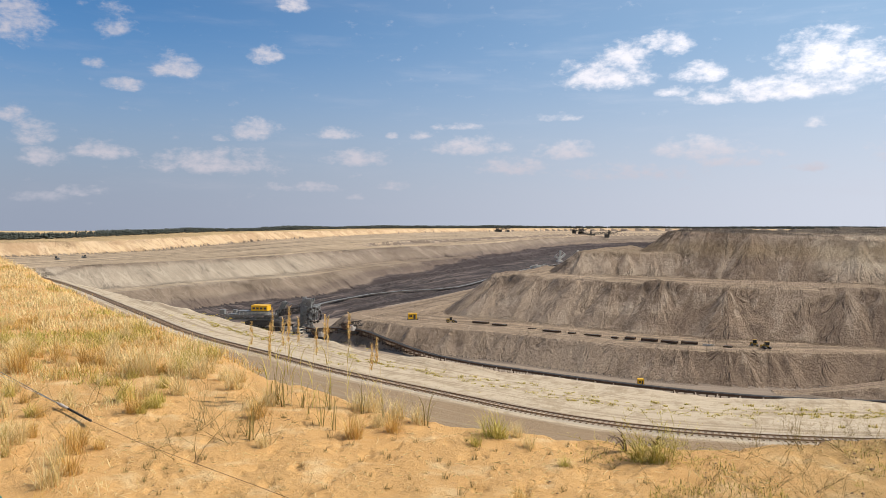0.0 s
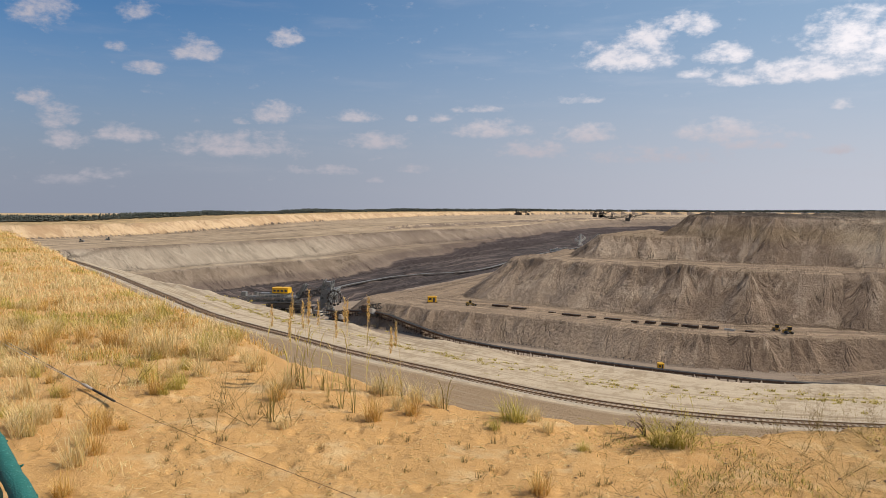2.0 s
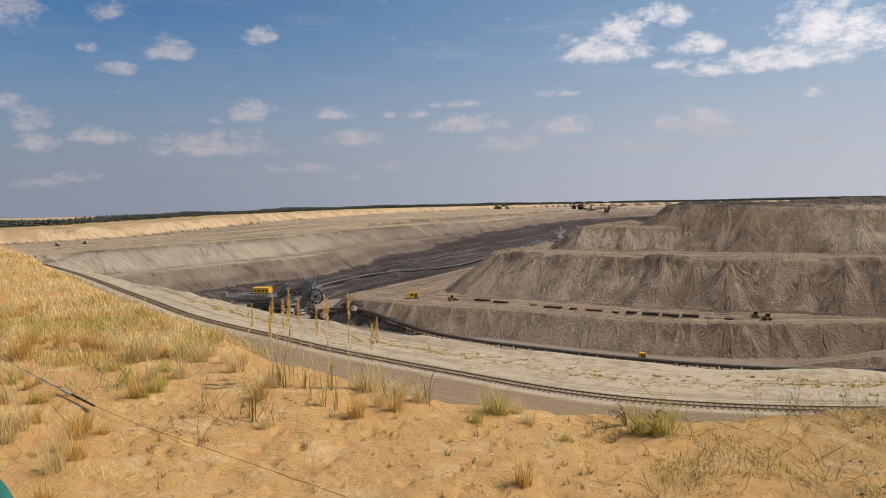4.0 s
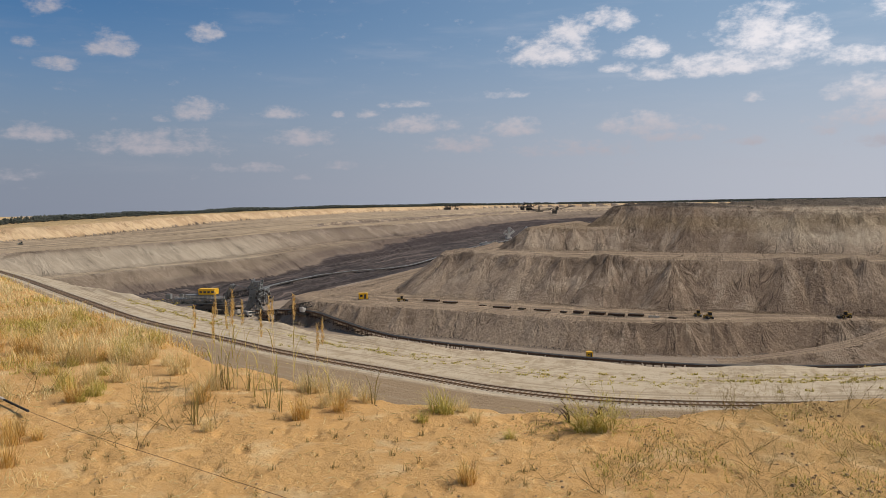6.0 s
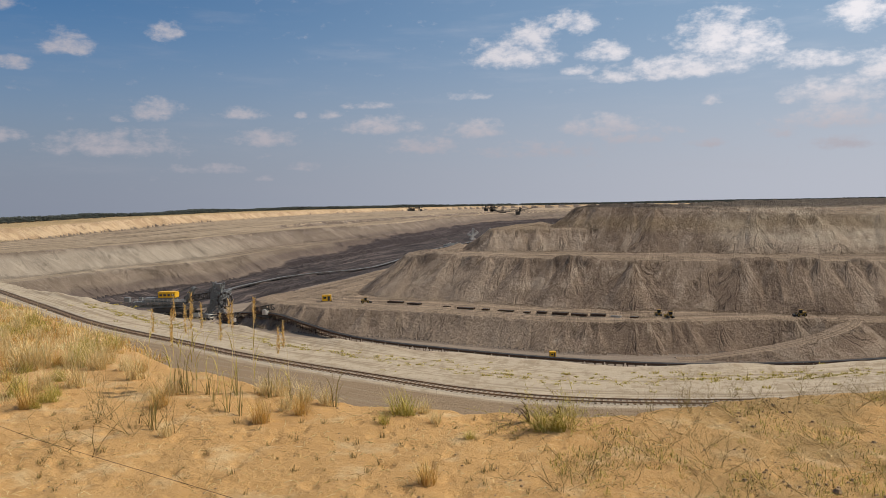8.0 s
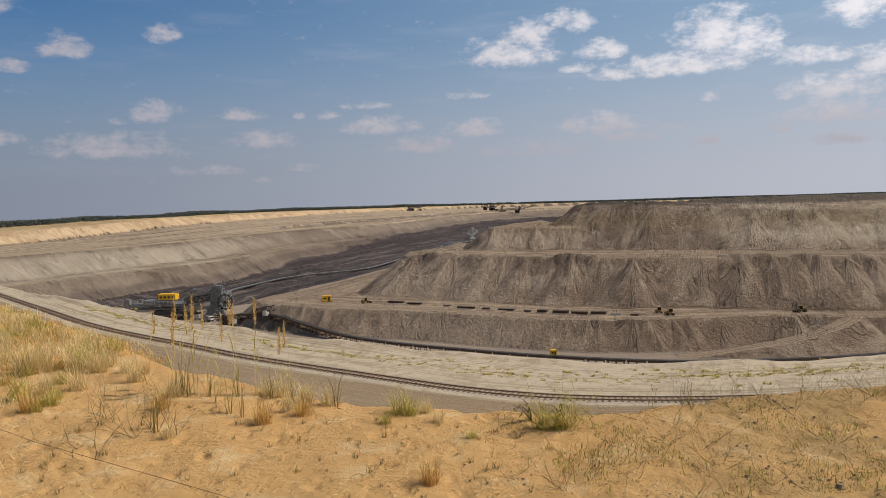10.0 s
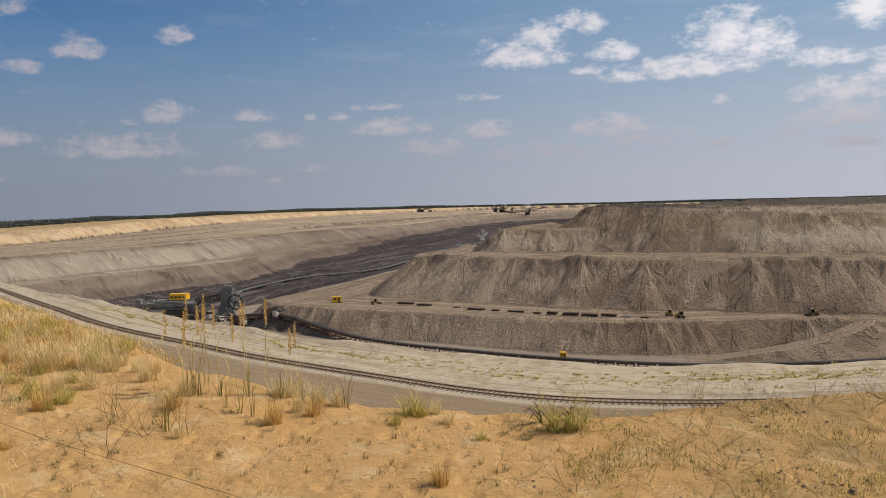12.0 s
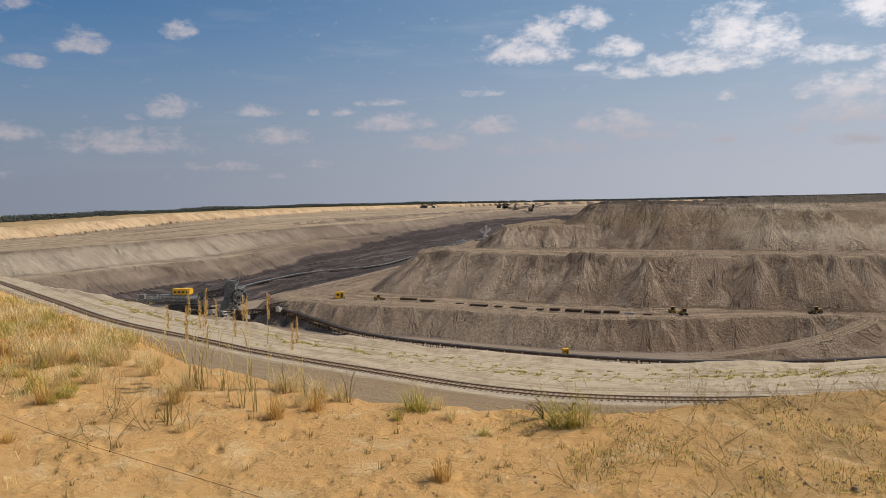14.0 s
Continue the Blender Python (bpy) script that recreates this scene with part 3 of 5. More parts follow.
def build_land():
    """One sheet of rings round the viewpoint, fine where the view goes, split into its parts."""
    fine = np.arange(-41.0, 36.0, 0.1)
    wide = np.concatenate([np.arange(36.0, 60, 1.5), np.arange(60, 319.0 - 20, 8.0), np.arange(299.0, 318.9, 1.5)])
    angle = np.radians(np.concatenate([fine, wide]))
    ring = [0.001, 0.4, 0.9, 1.5, 2.1, 2.7, 3.2]
    for stop, grow, add in ((9.0, 0, 0.038), (60, 0.022, 0), (85, 0, 2.0), (175, 0, 0.7), (228, 0, 1.6), (420, 0, 0.95), (700, 0, 2.6), (4900, 0.0085, 0)):
        while ring[-1] < stop:
            ring.append(ring[-1] * (1 + grow) + add)
    ring = np.array(ring)
    A, Rr = np.meshgrid(angle, ring)
    x, y = (Rr * np.sin(A)).astype(np.float32), (Rr * np.cos(A)).astype(np.float32)
    z, zone, U, V = land(x.ravel(), y.ravel())
    nr, na = x.shape
    pts = np.stack([x.ravel(), y.ravel(), z], 1)
    i = (np.arange(nr - 1)[:, None] * na + np.arange(na)[None, :]).ravel()
    j = (np.arange(nr - 1)[:, None] * na + (np.arange(na) + 1)[None, :] % na).ravel()
    quads = np.stack([i, i + na, j + na, j], 1)
    fz = zone[quads][:, 0]
    names = {0: ("pit_floor", M_FLOOR, "dark coal and brown rutted earth floor of the pit", "pit floor"),
             1: ("pit_wall", M_WALL, "stepped cut slopes of grey and brown earth below a sandy plain", "pit wall"),
             2: ("spoil_heap", M_HEAP, "terraced heap of tipped grey-brown spoil with rilled slopes", "spoil heap"),
             3: ("terrace", M_TERRACE, "pale sandy terrace with a service road beside the railway", "terrace"),
             5: ("sandy_plain", M_PLAIN, "orange sand scarp and dry plain below the wood", "plain"),
             4: ("ground", M_SAND, "orange-yellow dune sand with clods and footmarks", "sand")}
    for key, (name, mat, label, cat) in names.items():
        q = quads[fz == key]
        used, inv = np.unique(q, return_inverse=True)
        q = inv.reshape(-1, 4).astype(np.int32)
        me = bpy.data.meshes.new(name)
        me.vertices.add(len(used)), me.loops.add(q.size), me.polygons.add(len(q))
        me.vertices.foreach_set("co", pts[used].ravel())
        me.loops.foreach_set("vertex_index", q[:, ::-1].ravel())
        me.polygons.foreach_set("loop_start", np.arange(0, q.size, 4, dtype=np.int32))
        uvl = me.uv_layers.new(name="slope")
        uvs = np.stack([U[used], V[used]], 1)[q[:, ::-1].ravel()]
        uvl.data.foreach_set("uv", uvs.astype(np.float32).ravel())
        me.polygons.foreach_set("use_smooth", np.ones(len(q), bool))
        me.update(calc_edges=True)
        me.validate()
        me.materials.append(mat)
        tagged(new(name, me), label, cat, kind="structure")


build_land()


def height(x, y):
    return float(land(np.array([x], np.float32), np.array([y], np.float32))[0][0])


def heights(xs, ys):
    return land(np.array(xs, np.float32), np.array(ys, np.float32))[0]


# ---------------- building blocks ----------------
class Shape:
    """Gathers boxes, beams and tubes into one mesh."""
    def __init__(self):
        self.v, self.f = [], []

    def add(self, verts, faces):
        o = len(self.v)
        self.v += [tuple(p) for p in verts]
        self.f += [tuple(i + o for i in f) for f in faces]
        return self

    def box(self, c, s, m=None, bevel=0.08):
        """A box with chamfered upright edges."""
        x, y, z = s[0] / 2, s[1] / 2, s[2] / 2
        b = min(x, y) * bevel * 2
        ring = [(x - b, -y), (x, -y + b), (x, y - b), (x - b, y), (-x + b, y), (-x, y - b), (-x, -y + b), (-x + b, -y)]
        pts = [Vector((px, py, k)) for k in (-z, z) for px, py in ring]
        m = m or Matrix()
        pts = [m @ p + Vector(c) for p in pts]
        return self.add(pts, [tuple(range(7, -1, -1)), tuple(range(8, 16))] + [(i, (i + 1) % 8, 8 + (i + 1) % 8, 8 + i) for i in range(8)])

    def beam(self, p, q, w, h=None):
        p, q = Vector(p), Vector(q)
        d = (q - p).normalized()
        side = d.cross(Vector((0, 0, 1)))
        side = side.normalized() if side.length > 1e-3 else Vector((1, 0, 0))
        up = side.cross(d)
        h = h or w
        pts = [e + side * (sx * w / 2) + up * (sz * h / 2) for e in (p, q) for sx, sz in ((-1, -1), (1, -1), (1, 1), (-1, 1))]
        return self.add(pts, [(3, 2, 1, 0), (4, 5, 6, 7), (0, 1, 5, 4), (1, 2, 6, 5), (2, 3, 7, 6), (3, 0, 4, 7)])

    def tube(self, path, radii, n=6, caps=True):
        """A round bar along a path, with a radius at each point."""
        path = [Vector(p) for p in path]
        if not isinstance(radii, (list, tuple)):
            radii = [radii] * len(path)
        o = len(self.v)
        for i, p in enumerate(path):
            d = (path[min(i + 1, len(path) - 1)] - path[max(i - 1, 0)]).normalized()
            s = d.cross(Vector((0, 0, 1)))
            s = s.normalized() if s.length > 1e-3 else Vector((1, 0, 0))
            u = s.cross(d)
            for j in range(n):
                a = 2 * math.pi * j / n
                self.v.append(tuple(p + (s * math.cos(a) + u * math.sin(a)) * radii[i]))
        for i in range(len(path) - 1):
            for j in range(n):
                a, b = o + i * n + j, o + i * n + (j + 1) % n
                self.f.append((a, b, b + n, a + n))
        if caps:
            self.f.append(tuple(o + j for j in reversed(range(n))))
            self.f.append(tuple(o + (len(path) - 1) * n + j for j in range(n)))
        return self

    def truss(self, p, q, w, h, bays, t):
        """A lattice girder between two points."""
        p, q = Vector(p), Vector(q)
        d = (q - p).normalized()
        s = d.cross(Vector((0, 0, 1))).normalized()
        u = s.cross(d)
        c = [s * (a * w / 2) + u * (b * h / 2) for a, b in ((-1, -1), (1, -1), (1, 1), (-1, 1))]
        for k in c:
            self.beam(p + k, q + k, t)
        for i in range(bays):
            a, b = p.lerp(q, i / bays), p.lerp(q, (i + 1) / bays)
            for k in range(4):
                k2 = (k + 1) % 4
                self.beam(a + c[k], a + c[k2], t * 0.7)
                self.beam((a if i % 2 else b) + c[k], (b if i % 2 else a) + c[k2], t * 0.6)
        return self

    def wheel(self, c, r, w, n=16, axis=(0, 1, 0)):
        a = Vector(axis).normalized() * (w / 2)
        c = Vector(c)
        return self.tube([c - a, c - a * 0.9, c + a * 0.9, c + a], [r * 0.92, r, r, r * 0.92], n)

    def mesh(self, name, mat, smooth_faces=False):
        me = bpy.data.meshes.new(name)
        me.from_pydata(self.v, [], self.f)
        me.materials.append(mat)
        if smooth_faces:
            me.polygons.foreach_set("use_smooth", np.ones(len(me.polygons), bool))
        me.update()
        return me


def part(name, shape, mat, parent, label=""):
    me = shape if isinstance(shape, bpy.types.Mesh) else shape.mesh(name, mat)
    ob = new(name, me)
    ob.parent = parent
    if label:
        ob["label"] = label
    return ob


def thing(name, label, category, group="", m=None):
    ob = tagged(new(name), label, category, group)
    if m is not None:
        ob.matrix_basis = m
    return ob


M_YELLOW = plain("yellow_paint", (0.72, 0.40, 0.015), 0.12, 0.8, 0.5, 0, (0.30, 0.20, 0.08), 0.35)
M_STEEL = plain("dusty_grey_steel", (0.20, 0.205, 0.20), 0.25, 0.5, 0.6, 0.3)
M_DARK = plain("dark_machine_steel", (0.07, 0.064, 0.058), 0.35, 0.5, 0.65, 0.2)
M_PALE = plain("pale_steel", (0.56, 0.52, 0.46), 0.2, 0.3, 0.6, 0.1)
M_RUST = plain("rusted_steel", (0.10, 0.062, 0.042), 0.35, 1.2, 0.85, 0.1)
M_RUBBER = plain("black_rubber", (0.025, 0.024, 0.024), 0.3, 0.8, 0.8)
M_GLASS = plain("dark_window", (0.02, 0.025, 0.03), 0.1, 1.0, 0.15)
M_RAIL = plain("rail_steel", (0.29, 0.20, 0.125), 0.3, 2.0, 0.65, 0.2)
M_SLEEPER = plain("tarred_sleeper_wood", (0.17, 0.118, 0.078), 0.4, 1.5, 0.9, 0, (0.36, 0.28, 0.19), 0.6)
M_GREEN = None
rng = random.Random(11)


# ---------------- railway ----------------
def line_points(line, spacing):
    """Places and headings at an even spacing along a plan line."""
    seg = np.hypot(*(line[1:] - line[:-1]).T)
    run = np.concatenate([[0], np.cumsum(seg)])
    at = np.arange(0, run[-1], spacing)
    xs, ys = np.interp(at, run, line[:, 0]), np.interp(at, run, line[:, 1])
    x2, y2 = np.interp(at + 0.5, run, line[:, 0]), np.interp(at + 0.5, run, line[:, 1])
    return list(zip(xs.tolist(), ys.tolist(), np.arctan2(y2 - ys, x2 - xs).tolist()))


RAIL_Z = FLOOR_Z + 25.0


def railway():
    track = thing("railway_track", "single railway track with rusty rails on dark wooden sleepers", "railway")
    pts = [p for p in line_points(RAIL, 2.5) if p[0] > -240]
    for side in (-0.8, 0.8):
        s = Shape()
        prof = [(-0.07, 0.0), (0.07, 0.0), (0.07, 0.02), (0.02, 0.05), (0.02, 0.12), (0.045, 0.14), (0.045, 0.17), (-0.045, 0.17), (-0.045, 0.14), (-0.02, 0.12), (-0.02, 0.05), (-0.07, 0.02)]
        n = len(prof)
        for x, y, a in pts:
            nx, ny = -math.sin(a), math.cos(a)
            s.v += [(x + nx * (side + px), y + ny * (side + px), RAIL_Z + 0.075 + pz) for px, pz in prof]
        s.f = [(i * n + j, i * n + (j + 1) % n, (i + 1) * n + (j + 1) % n, (i + 1) * n + j) for i in range(len(pts) - 1) for j in range(n)]
        part("rail", s, M_RAIL, track)
    one = Shape().box((0, 0, 0), (0.27, 2.7, 0.2), bevel=0.12).mesh("sleeper", M_SLEEPER)
    rest = Shape()
    count = 0
    for x, y, a in line_points(RAIL, 0.78):
        a += rng.uniform(-0.03, 0.03)
        z = RAIL_Z - 0.015 + rng.uniform(-0.02, 0.01)
        if -78 < x < 48 and count < 300:
            ob = part("sleeper", one, None, track)
            ob.matrix_basis = Matrix.Translation((x, y, z)) @ Matrix.Rotation(a, 4, "Z")
            count += 1
        elif x > -240:
            rest.box((x, y, z), (0.27, 2.7, 0.2), Matrix.Rotation(a, 3, "Z"))
    ob = part("sleepers", rest, M_SLEEPER, track)
    ob["kind"] = "stuff"


# ---------------- conveyors ----------------
def conveyor(line, label, mats, width=1.6, deck=1.5, module=6.0, dx=0.0):
    frame_mat, belt_mat = mats
    belt_line = line_points(line, module)
    unit = thing("belt_conveyor", label, "conveyor")
    zs = heights([p[0] for p in belt_line], [p[1] for p in belt_line])
    zs = np.convolve(np.pad(zs, 3, "edge"), np.ones(7) / 7, "valid")
    belt = Shape()
    for i in range(len(belt_line) - 1):
        (x, y, a), (x2, y2, _) = belt_line[i], belt_line[i + 1]
        z, z2 = zs[i], zs[i + 1]
        nx, ny = -math.sin(a), math.cos(a)
        s = Shape()
        p, q = Vector((x, y, z)), Vector((x2, y2, z2)).lerp(Vector((x, y, z)), 0.06)
        n = Vector((nx, ny, 0)) * (width / 2)
        for k in (-1, 1):
            s.beam(p + n * k + Vector((0, 0, deck - 0.3)), q + n * k + Vector((0, 0, deck - 0.3)), 0.16, 0.6)
            for t in (0.08, 0.5, 0.92):
                c = p.lerp(q, t) + n * k
                s.beam(c - Vector((0, 0, 0.5)), c + Vector((0, 0, deck)), 0.18)
        for t in (0.08, 0.5, 0.92):
            c = p.lerp(q, t)
            s.beam(c - n * 1.3, c + n * 1.3, 0.3, 0.3)
        part("frame_section", s, frame_mat, unit)
    for (x, y, a), z in zip(belt_line, zs):
        nx, ny = -math.sin(a) * width * 0.42, math.cos(a) * width * 0.42
        belt.v += [(x + nx * k, y + ny * k, z + deck + dz) for k, dz in ((-1, -0.09), (1, -0.09), (1, 0.09), (-1, 0.09))]
    belt.f = [(i * 4 + j, i * 4 + (j + 1) % 4, i * 4 + 4 + (j + 1) % 4, i * 4 + 4 + j) for i in range(len(belt_line) - 1) for j in range(4)]
    part("belt", belt, belt_mat, unit, "black rubber belt")
    return unit


# ---------------- machines ----------------
def excavator():
    """Large digging machine: crawlers, lattice deck, yellow machine house, masts, wheel boom with buckets."""
    x, y = -116, 352
    z = height(x, y) + 0.2
    ex = thing("bucket_wheel_excavator", "dusty grey bucket wheel excavator with a yellow machine house", "excavator",
               m=Matrix.Translation((x, y, z)) @ Matrix.Rotation(radians(-2), 4, "Z"))
    for cx, cy in ((-9, -5), (-9, 5), (4, -5), (4, 5)):
        t = Shape()
        for i in range(5):
            t.wheel((cx - 4 + 2 * i, cy, 0.9), 0.85, 1.5, 10)
        c = part("crawler", t, M_DARK, ex)
        for top in (0.1, 1.75):
            part("track_belt", Shape().box((cx, cy, top), (11, 2.0, 0.22), bevel=0.1), M_DARK, c)
    u = Shape().box((-2.5, 0, 2.9), (18, 9, 1.6)).tube([(-4, 0, 3.4), (-4, 0, 4.6)], 4.2, 18)
    part("undercarriage", u, M_DARK, ex)
    deck = Shape().truss((-20, -3, 5.6), (4, -3, 5.9), 3.0, 2.2, 9, 0.32).truss((-20, 3, 5.6), (4, 3, 5.9), 3.0, 2.2, 9, 0.32)
    deck.box((-8, 0, 6.9), (23, 8, 0.3))
    part("deck", deck, M_STEEL, ex)
    house = Shape().box((-4.6, -1, 10.0), (8.0, 5, 2.4), bevel=0.04)
    house = part("machine_house", house, M_YELLOW, ex, "bright yellow machine house")
    roof = Shape().box((-4.6, -1, 11.3), (8.3, 5.3, 0.2))
    part("roof", roof, M_YELLOW, house)
    for i in range(4):
        part("louvre", Shape().box((-7.3 + i * 1.85, -3.53, 10.0), (1.2, 0.08, 0.9)), M_DARK, house)
    under = Shape().box((-8.5, -0.5, 7.9), (14, 5.4, 1.4))
    part("switch_room", under, M_STEEL, ex, "dusty grey switch room")
    tail = Shape().truss((-20, 0, 6.0), (-29, 0, 3.6), 4, 2.2, 5, 0.35)
    part("tail_boom", tail, M_STEEL, ex)
    part("counterweight", Shape().box((-28.5, 0, 3.0), (3.4, 5, 2.6)).box((-26, 0, 1.2), (7, 4, 1.6)), M_DARK, ex)
    part("control_cab", Shape().box((-23, -2.5, 8.0), (2.6, 2.2, 2.2)), M_STEEL, ex)
    part("lookout_cab", Shape().box((-16.5, -3.2, 8.4), (1.8, 1.6, 1.6)), M_STEEL, ex)
    rails = Shape()
    for i in range(13):
        rails.beam((-20 + i * 2, -4.1, 7.0), (-20 + i * 2, -4.1, 8.2), 0.14)
    for h in (7.6, 8.2):
        rails.beam((-20, -4.1, h), (4, -4.1, h), 0.13)
    part("handrail", rails, M_PALE, ex)
    boom = Shape().truss((3, 0, 7.6), (17, 0, 9.8), 3.4, 2.6, 8, 0.4)
    part("wheel_boom", boom, M_DARK, ex)
    mast = Shape().truss((3, -1.5, 6.5), (7, -1.5, 13.0), 1.2, 1.2, 6, 0.3).truss((3, 1.5, 6.5), (7, 1.5, 13.0), 1.2, 1.2, 6, 0.3)
    mast.beam((7, 0, 13), (17, 0, 10.5), 0.22).beam((7, 0, 13), (-18, 0, 6.8), 0.2).beam((7, -1.5, 13), (7, 1.5, 13), 0.4)
    part("mast", mast, M_STEEL, ex)
    tower = Shape().truss((16, 0, 0.4), (18.5, 0, 15.2), 4, 4, 8, 0.55).box((16.5, 0, 9.8), (3.2, 4, 2.0)).box((18.5, -1, 13.9), (3.0, 3, 1.6))
    tower.truss((13, -2, 1), (20, -2, 9), 1.4, 1.4, 6, 0.35).truss((21, -1, 0.5), (15, -1, 13), 1.2, 1.2, 7, 0.3).box((14.6, -1.2, 3.2), (2.2, 3, 1.8))
    tower = part("digging_head", tower, M_STEEL, ex)
    whl = Shape().wheel((22, -2.5, 7.2), 0.7, 1.6, 12)
    rim = [(22 + 3.1 * math.cos(i * math.pi / 10), 7.2 + 3.1 * math.sin(i * math.pi / 10)) for i in range(21)]
    for side in (-3.0, -2.0):
        whl.tube([(px, side, pz) for px, pz in rim], 0.16, 6, False)
    for i in range(12):
        a = i * math.pi / 6
        ca, sa = math.cos(a), math.sin(a)
        whl.beam((22, -2.5, 7.2), (22 + 3.1 * ca, -2.5, 7.2 + 3.1 * sa), 0.16)
        whl.box((22 + 3.4 * ca, -2.5, 7.2 + 3.4 * sa), (0.8, 1.3, 1.0), Matrix.Rotation(-a, 3, "Y"))
    part("bucket_wheel", whl, M_DARK, tower)
    part("walkway", Shape().truss((6, -2.8, 4.0), (16, -2.8, 5.2), 1.2, 1.2, 7, 0.2), M_STEEL, ex)
    bridge = Shape().truss((18, 2, 8.5), (4, 62, 4.0), 3, 2.4, 16, 0.4)
    bridge.truss((10, 34, -5.0), (10.5, 36, 6), 2, 2, 4, 0.35)
    part("discharge_bridge", bridge, M_STEEL, ex)


def transfer_station(x, y, turn):
    z = height(x, y)
    t = thing("transfer_station", "dark steel conveyor drive station with pale cabin", "drive station",
              m=Matrix.Translation((x, y, z)) @ Matrix.Rotation(turn, 4, "Z"))
    part("skid", Shape().box((0, 0, 0.4), (12, 4, 0.8)), M_DARK, t)
    part("frame", Shape().truss((-5, 0, 2.0), (6, 0, 4.4), 2.6, 2.0, 6, 0.28), M_DARK, t)
    part("drive", Shape().wheel((-3, 0, 2.6), 1.5, 2.6, 14).box((-1, -1.6, 2.0), (2.6, 1.4, 1.6)), M_RUST, t)
    part("cabin", Shape().box((3.4, -1.4, 2.2), (2.2, 1.8, 2.0)), M_PALE, t)


def cabin(x, y, size, label, turn=0.0):
    z = height(x, y)
    w_, d_, h_ = size
    c = thing("site_cabin", label, "cabin", m=Matrix.Translation((x, y, z - 0.05)) @ Matrix.Rotation(turn, 4, "Z"))
    part("skid", Shape().beam((-w_ * 0.6, -d_ * 0.4, 0.15), (w_ * 0.6, -d_ * 0.4, 0.15), 0.3).beam((-w_ * 0.6, d_ * 0.4, 0.15), (w_ * 0.6, d_ * 0.4, 0.15), 0.3), M_DARK, c)
    part("body", Shape().box((0, 0, 0.3 + h_ / 2), size, bevel=0.03), M_YELLOW, c)
    part("roof", Shape().box((0, 0, 0.3 + h_ + 0.06), (w_ * 1.04, d_ * 1.04, 0.14)), M_YELLOW, c)
    part("door", Shape().box((w_ * 0.22, -d_ / 2 - 0.02, 0.3 + h_ * 0.45), (w_ * 0.24, 0.06, h_ * 0.8)), M_DARK, c)
    part("window", Shape().box((-w_ * 0.2, -d_ / 2 - 0.02, 0.3 + h_ * 0.6), (w_ * 0.3, 0.06, h_ * 0.3)), M_GLASS, c)


def dozer(x, y, turn, scale=1.0, mat=None, label="dusty dark yellow bulldozer on the earth bench"):
    mat = mat or M_OLDYELLOW
    z = height(x, y)
    d = thing("bulldozer", label, "bulldozer", "bulldozers on the bench",
              Matrix.Translation((x, y, z - 0.05)) @ Matrix.Rotation(turn, 4, "Z") @ Matrix.Scale(scale, 4))
    for sy in (-0.95, 0.95):
        t = Shape()
        path = [(-1.5, 0.15), (-1.75, 0.5), (-1.45, 0.95), (0, 1.0), (1.35, 0.9), (1.65, 0.5), (1.4, 0.12)]
        v = [(px, sy + k, pz) for k in (-0.27, 0.27) for px, pz in path]
        n = len(path)
        t.add(v, [tuple(range(n - 1, -1, -1)), tuple(range(n, 2 * n))] + [(i, (i + 1) % n, n + (i + 1) % n, n + i) for i in range(n)])
        part("crawler", t, M_DARK, d)
    part("body", Shape().box((0.3, 0, 1.25), (2.6, 1.1, 0.9)).box((1.0, 0, 1.5), (1.3, 1.0, 0.6)), mat, d)
    part("cab", Shape().box((-0.6, 0, 2.15), (1.2, 1.3, 1.2)), M_GLASS, d)
    part("cab_roof", Shape().box((-0.6, 0, 2.82), (1.5, 1.5, 0.14)), mat, d)
    part("blade", Shape().box((2.15, 0, 0.7), (0.25, 2.9, 1.2)).beam((0.5, -1.3, 0.6), (2.1, -1.3, 0.6), 0.2).beam((0.5, 1.3, 0.6), (2.1, 1.3, 0.6), 0.2), mat, d)
    part("exhaust", Shape().tube([(1.2, 0.2, 1.7), (1.2, 0.2, 2.5)], 0.07), M_DARK, d)


def loader(x, y, turn, label):
    z = height(x, y)
    d = thing("wheel_loader", label, "loader", m=Matrix.Translation((x, y, z - 0.05)) @ Matrix.Rotation(turn, 4, "Z") @ Matrix.Scale(0.78, 4))
    for wx in (-1.4, 1.5):
        for wy in (-1.0, 1.0):
            t = part("wheel", Shape().wheel((wx, wy, 0.75), 0.75, 0.55, 16), M_RUBBER, d)
            part("rim", Shape().wheel((wx, wy * 1.27, 0.75), 0.36, 0.06, 10), M_OLDYELLOW, t)
    part("chassis", Shape().box((0, 0, 1.1), (3.6, 1.1, 0.6)), M_OLDYELLOW, d)
    part("engine_hood", Shape().box((-1.3, 0, 1.75), (1.7, 1.4, 0.8)), M_OLDYELLOW, d)
    cab_ = part("cab", Shape().box((0.15, 0, 2.2), (1.2, 1.3, 1.5)), M_GLASS, d)
    part("cab_roof", Shape().box((0.15, 0, 3.0), (1.4, 1.5, 0.14)), M_OLDYELLOW, cab_)
    part("lift_arm", Shape().beam((0.8, -0.5, 1.6), (2.6, -0.5, 0.8), 0.25).beam((0.8, 0.5, 1.6), (2.6, 0.5, 0.8), 0.25), M_OLDYELLOW, d)
    part("bucket", Shape().box((2.9, 0, 0.6), (0.9, 2.5, 0.9), Matrix.Rotation(0.25, 3, "Y")), M_DARK, d)


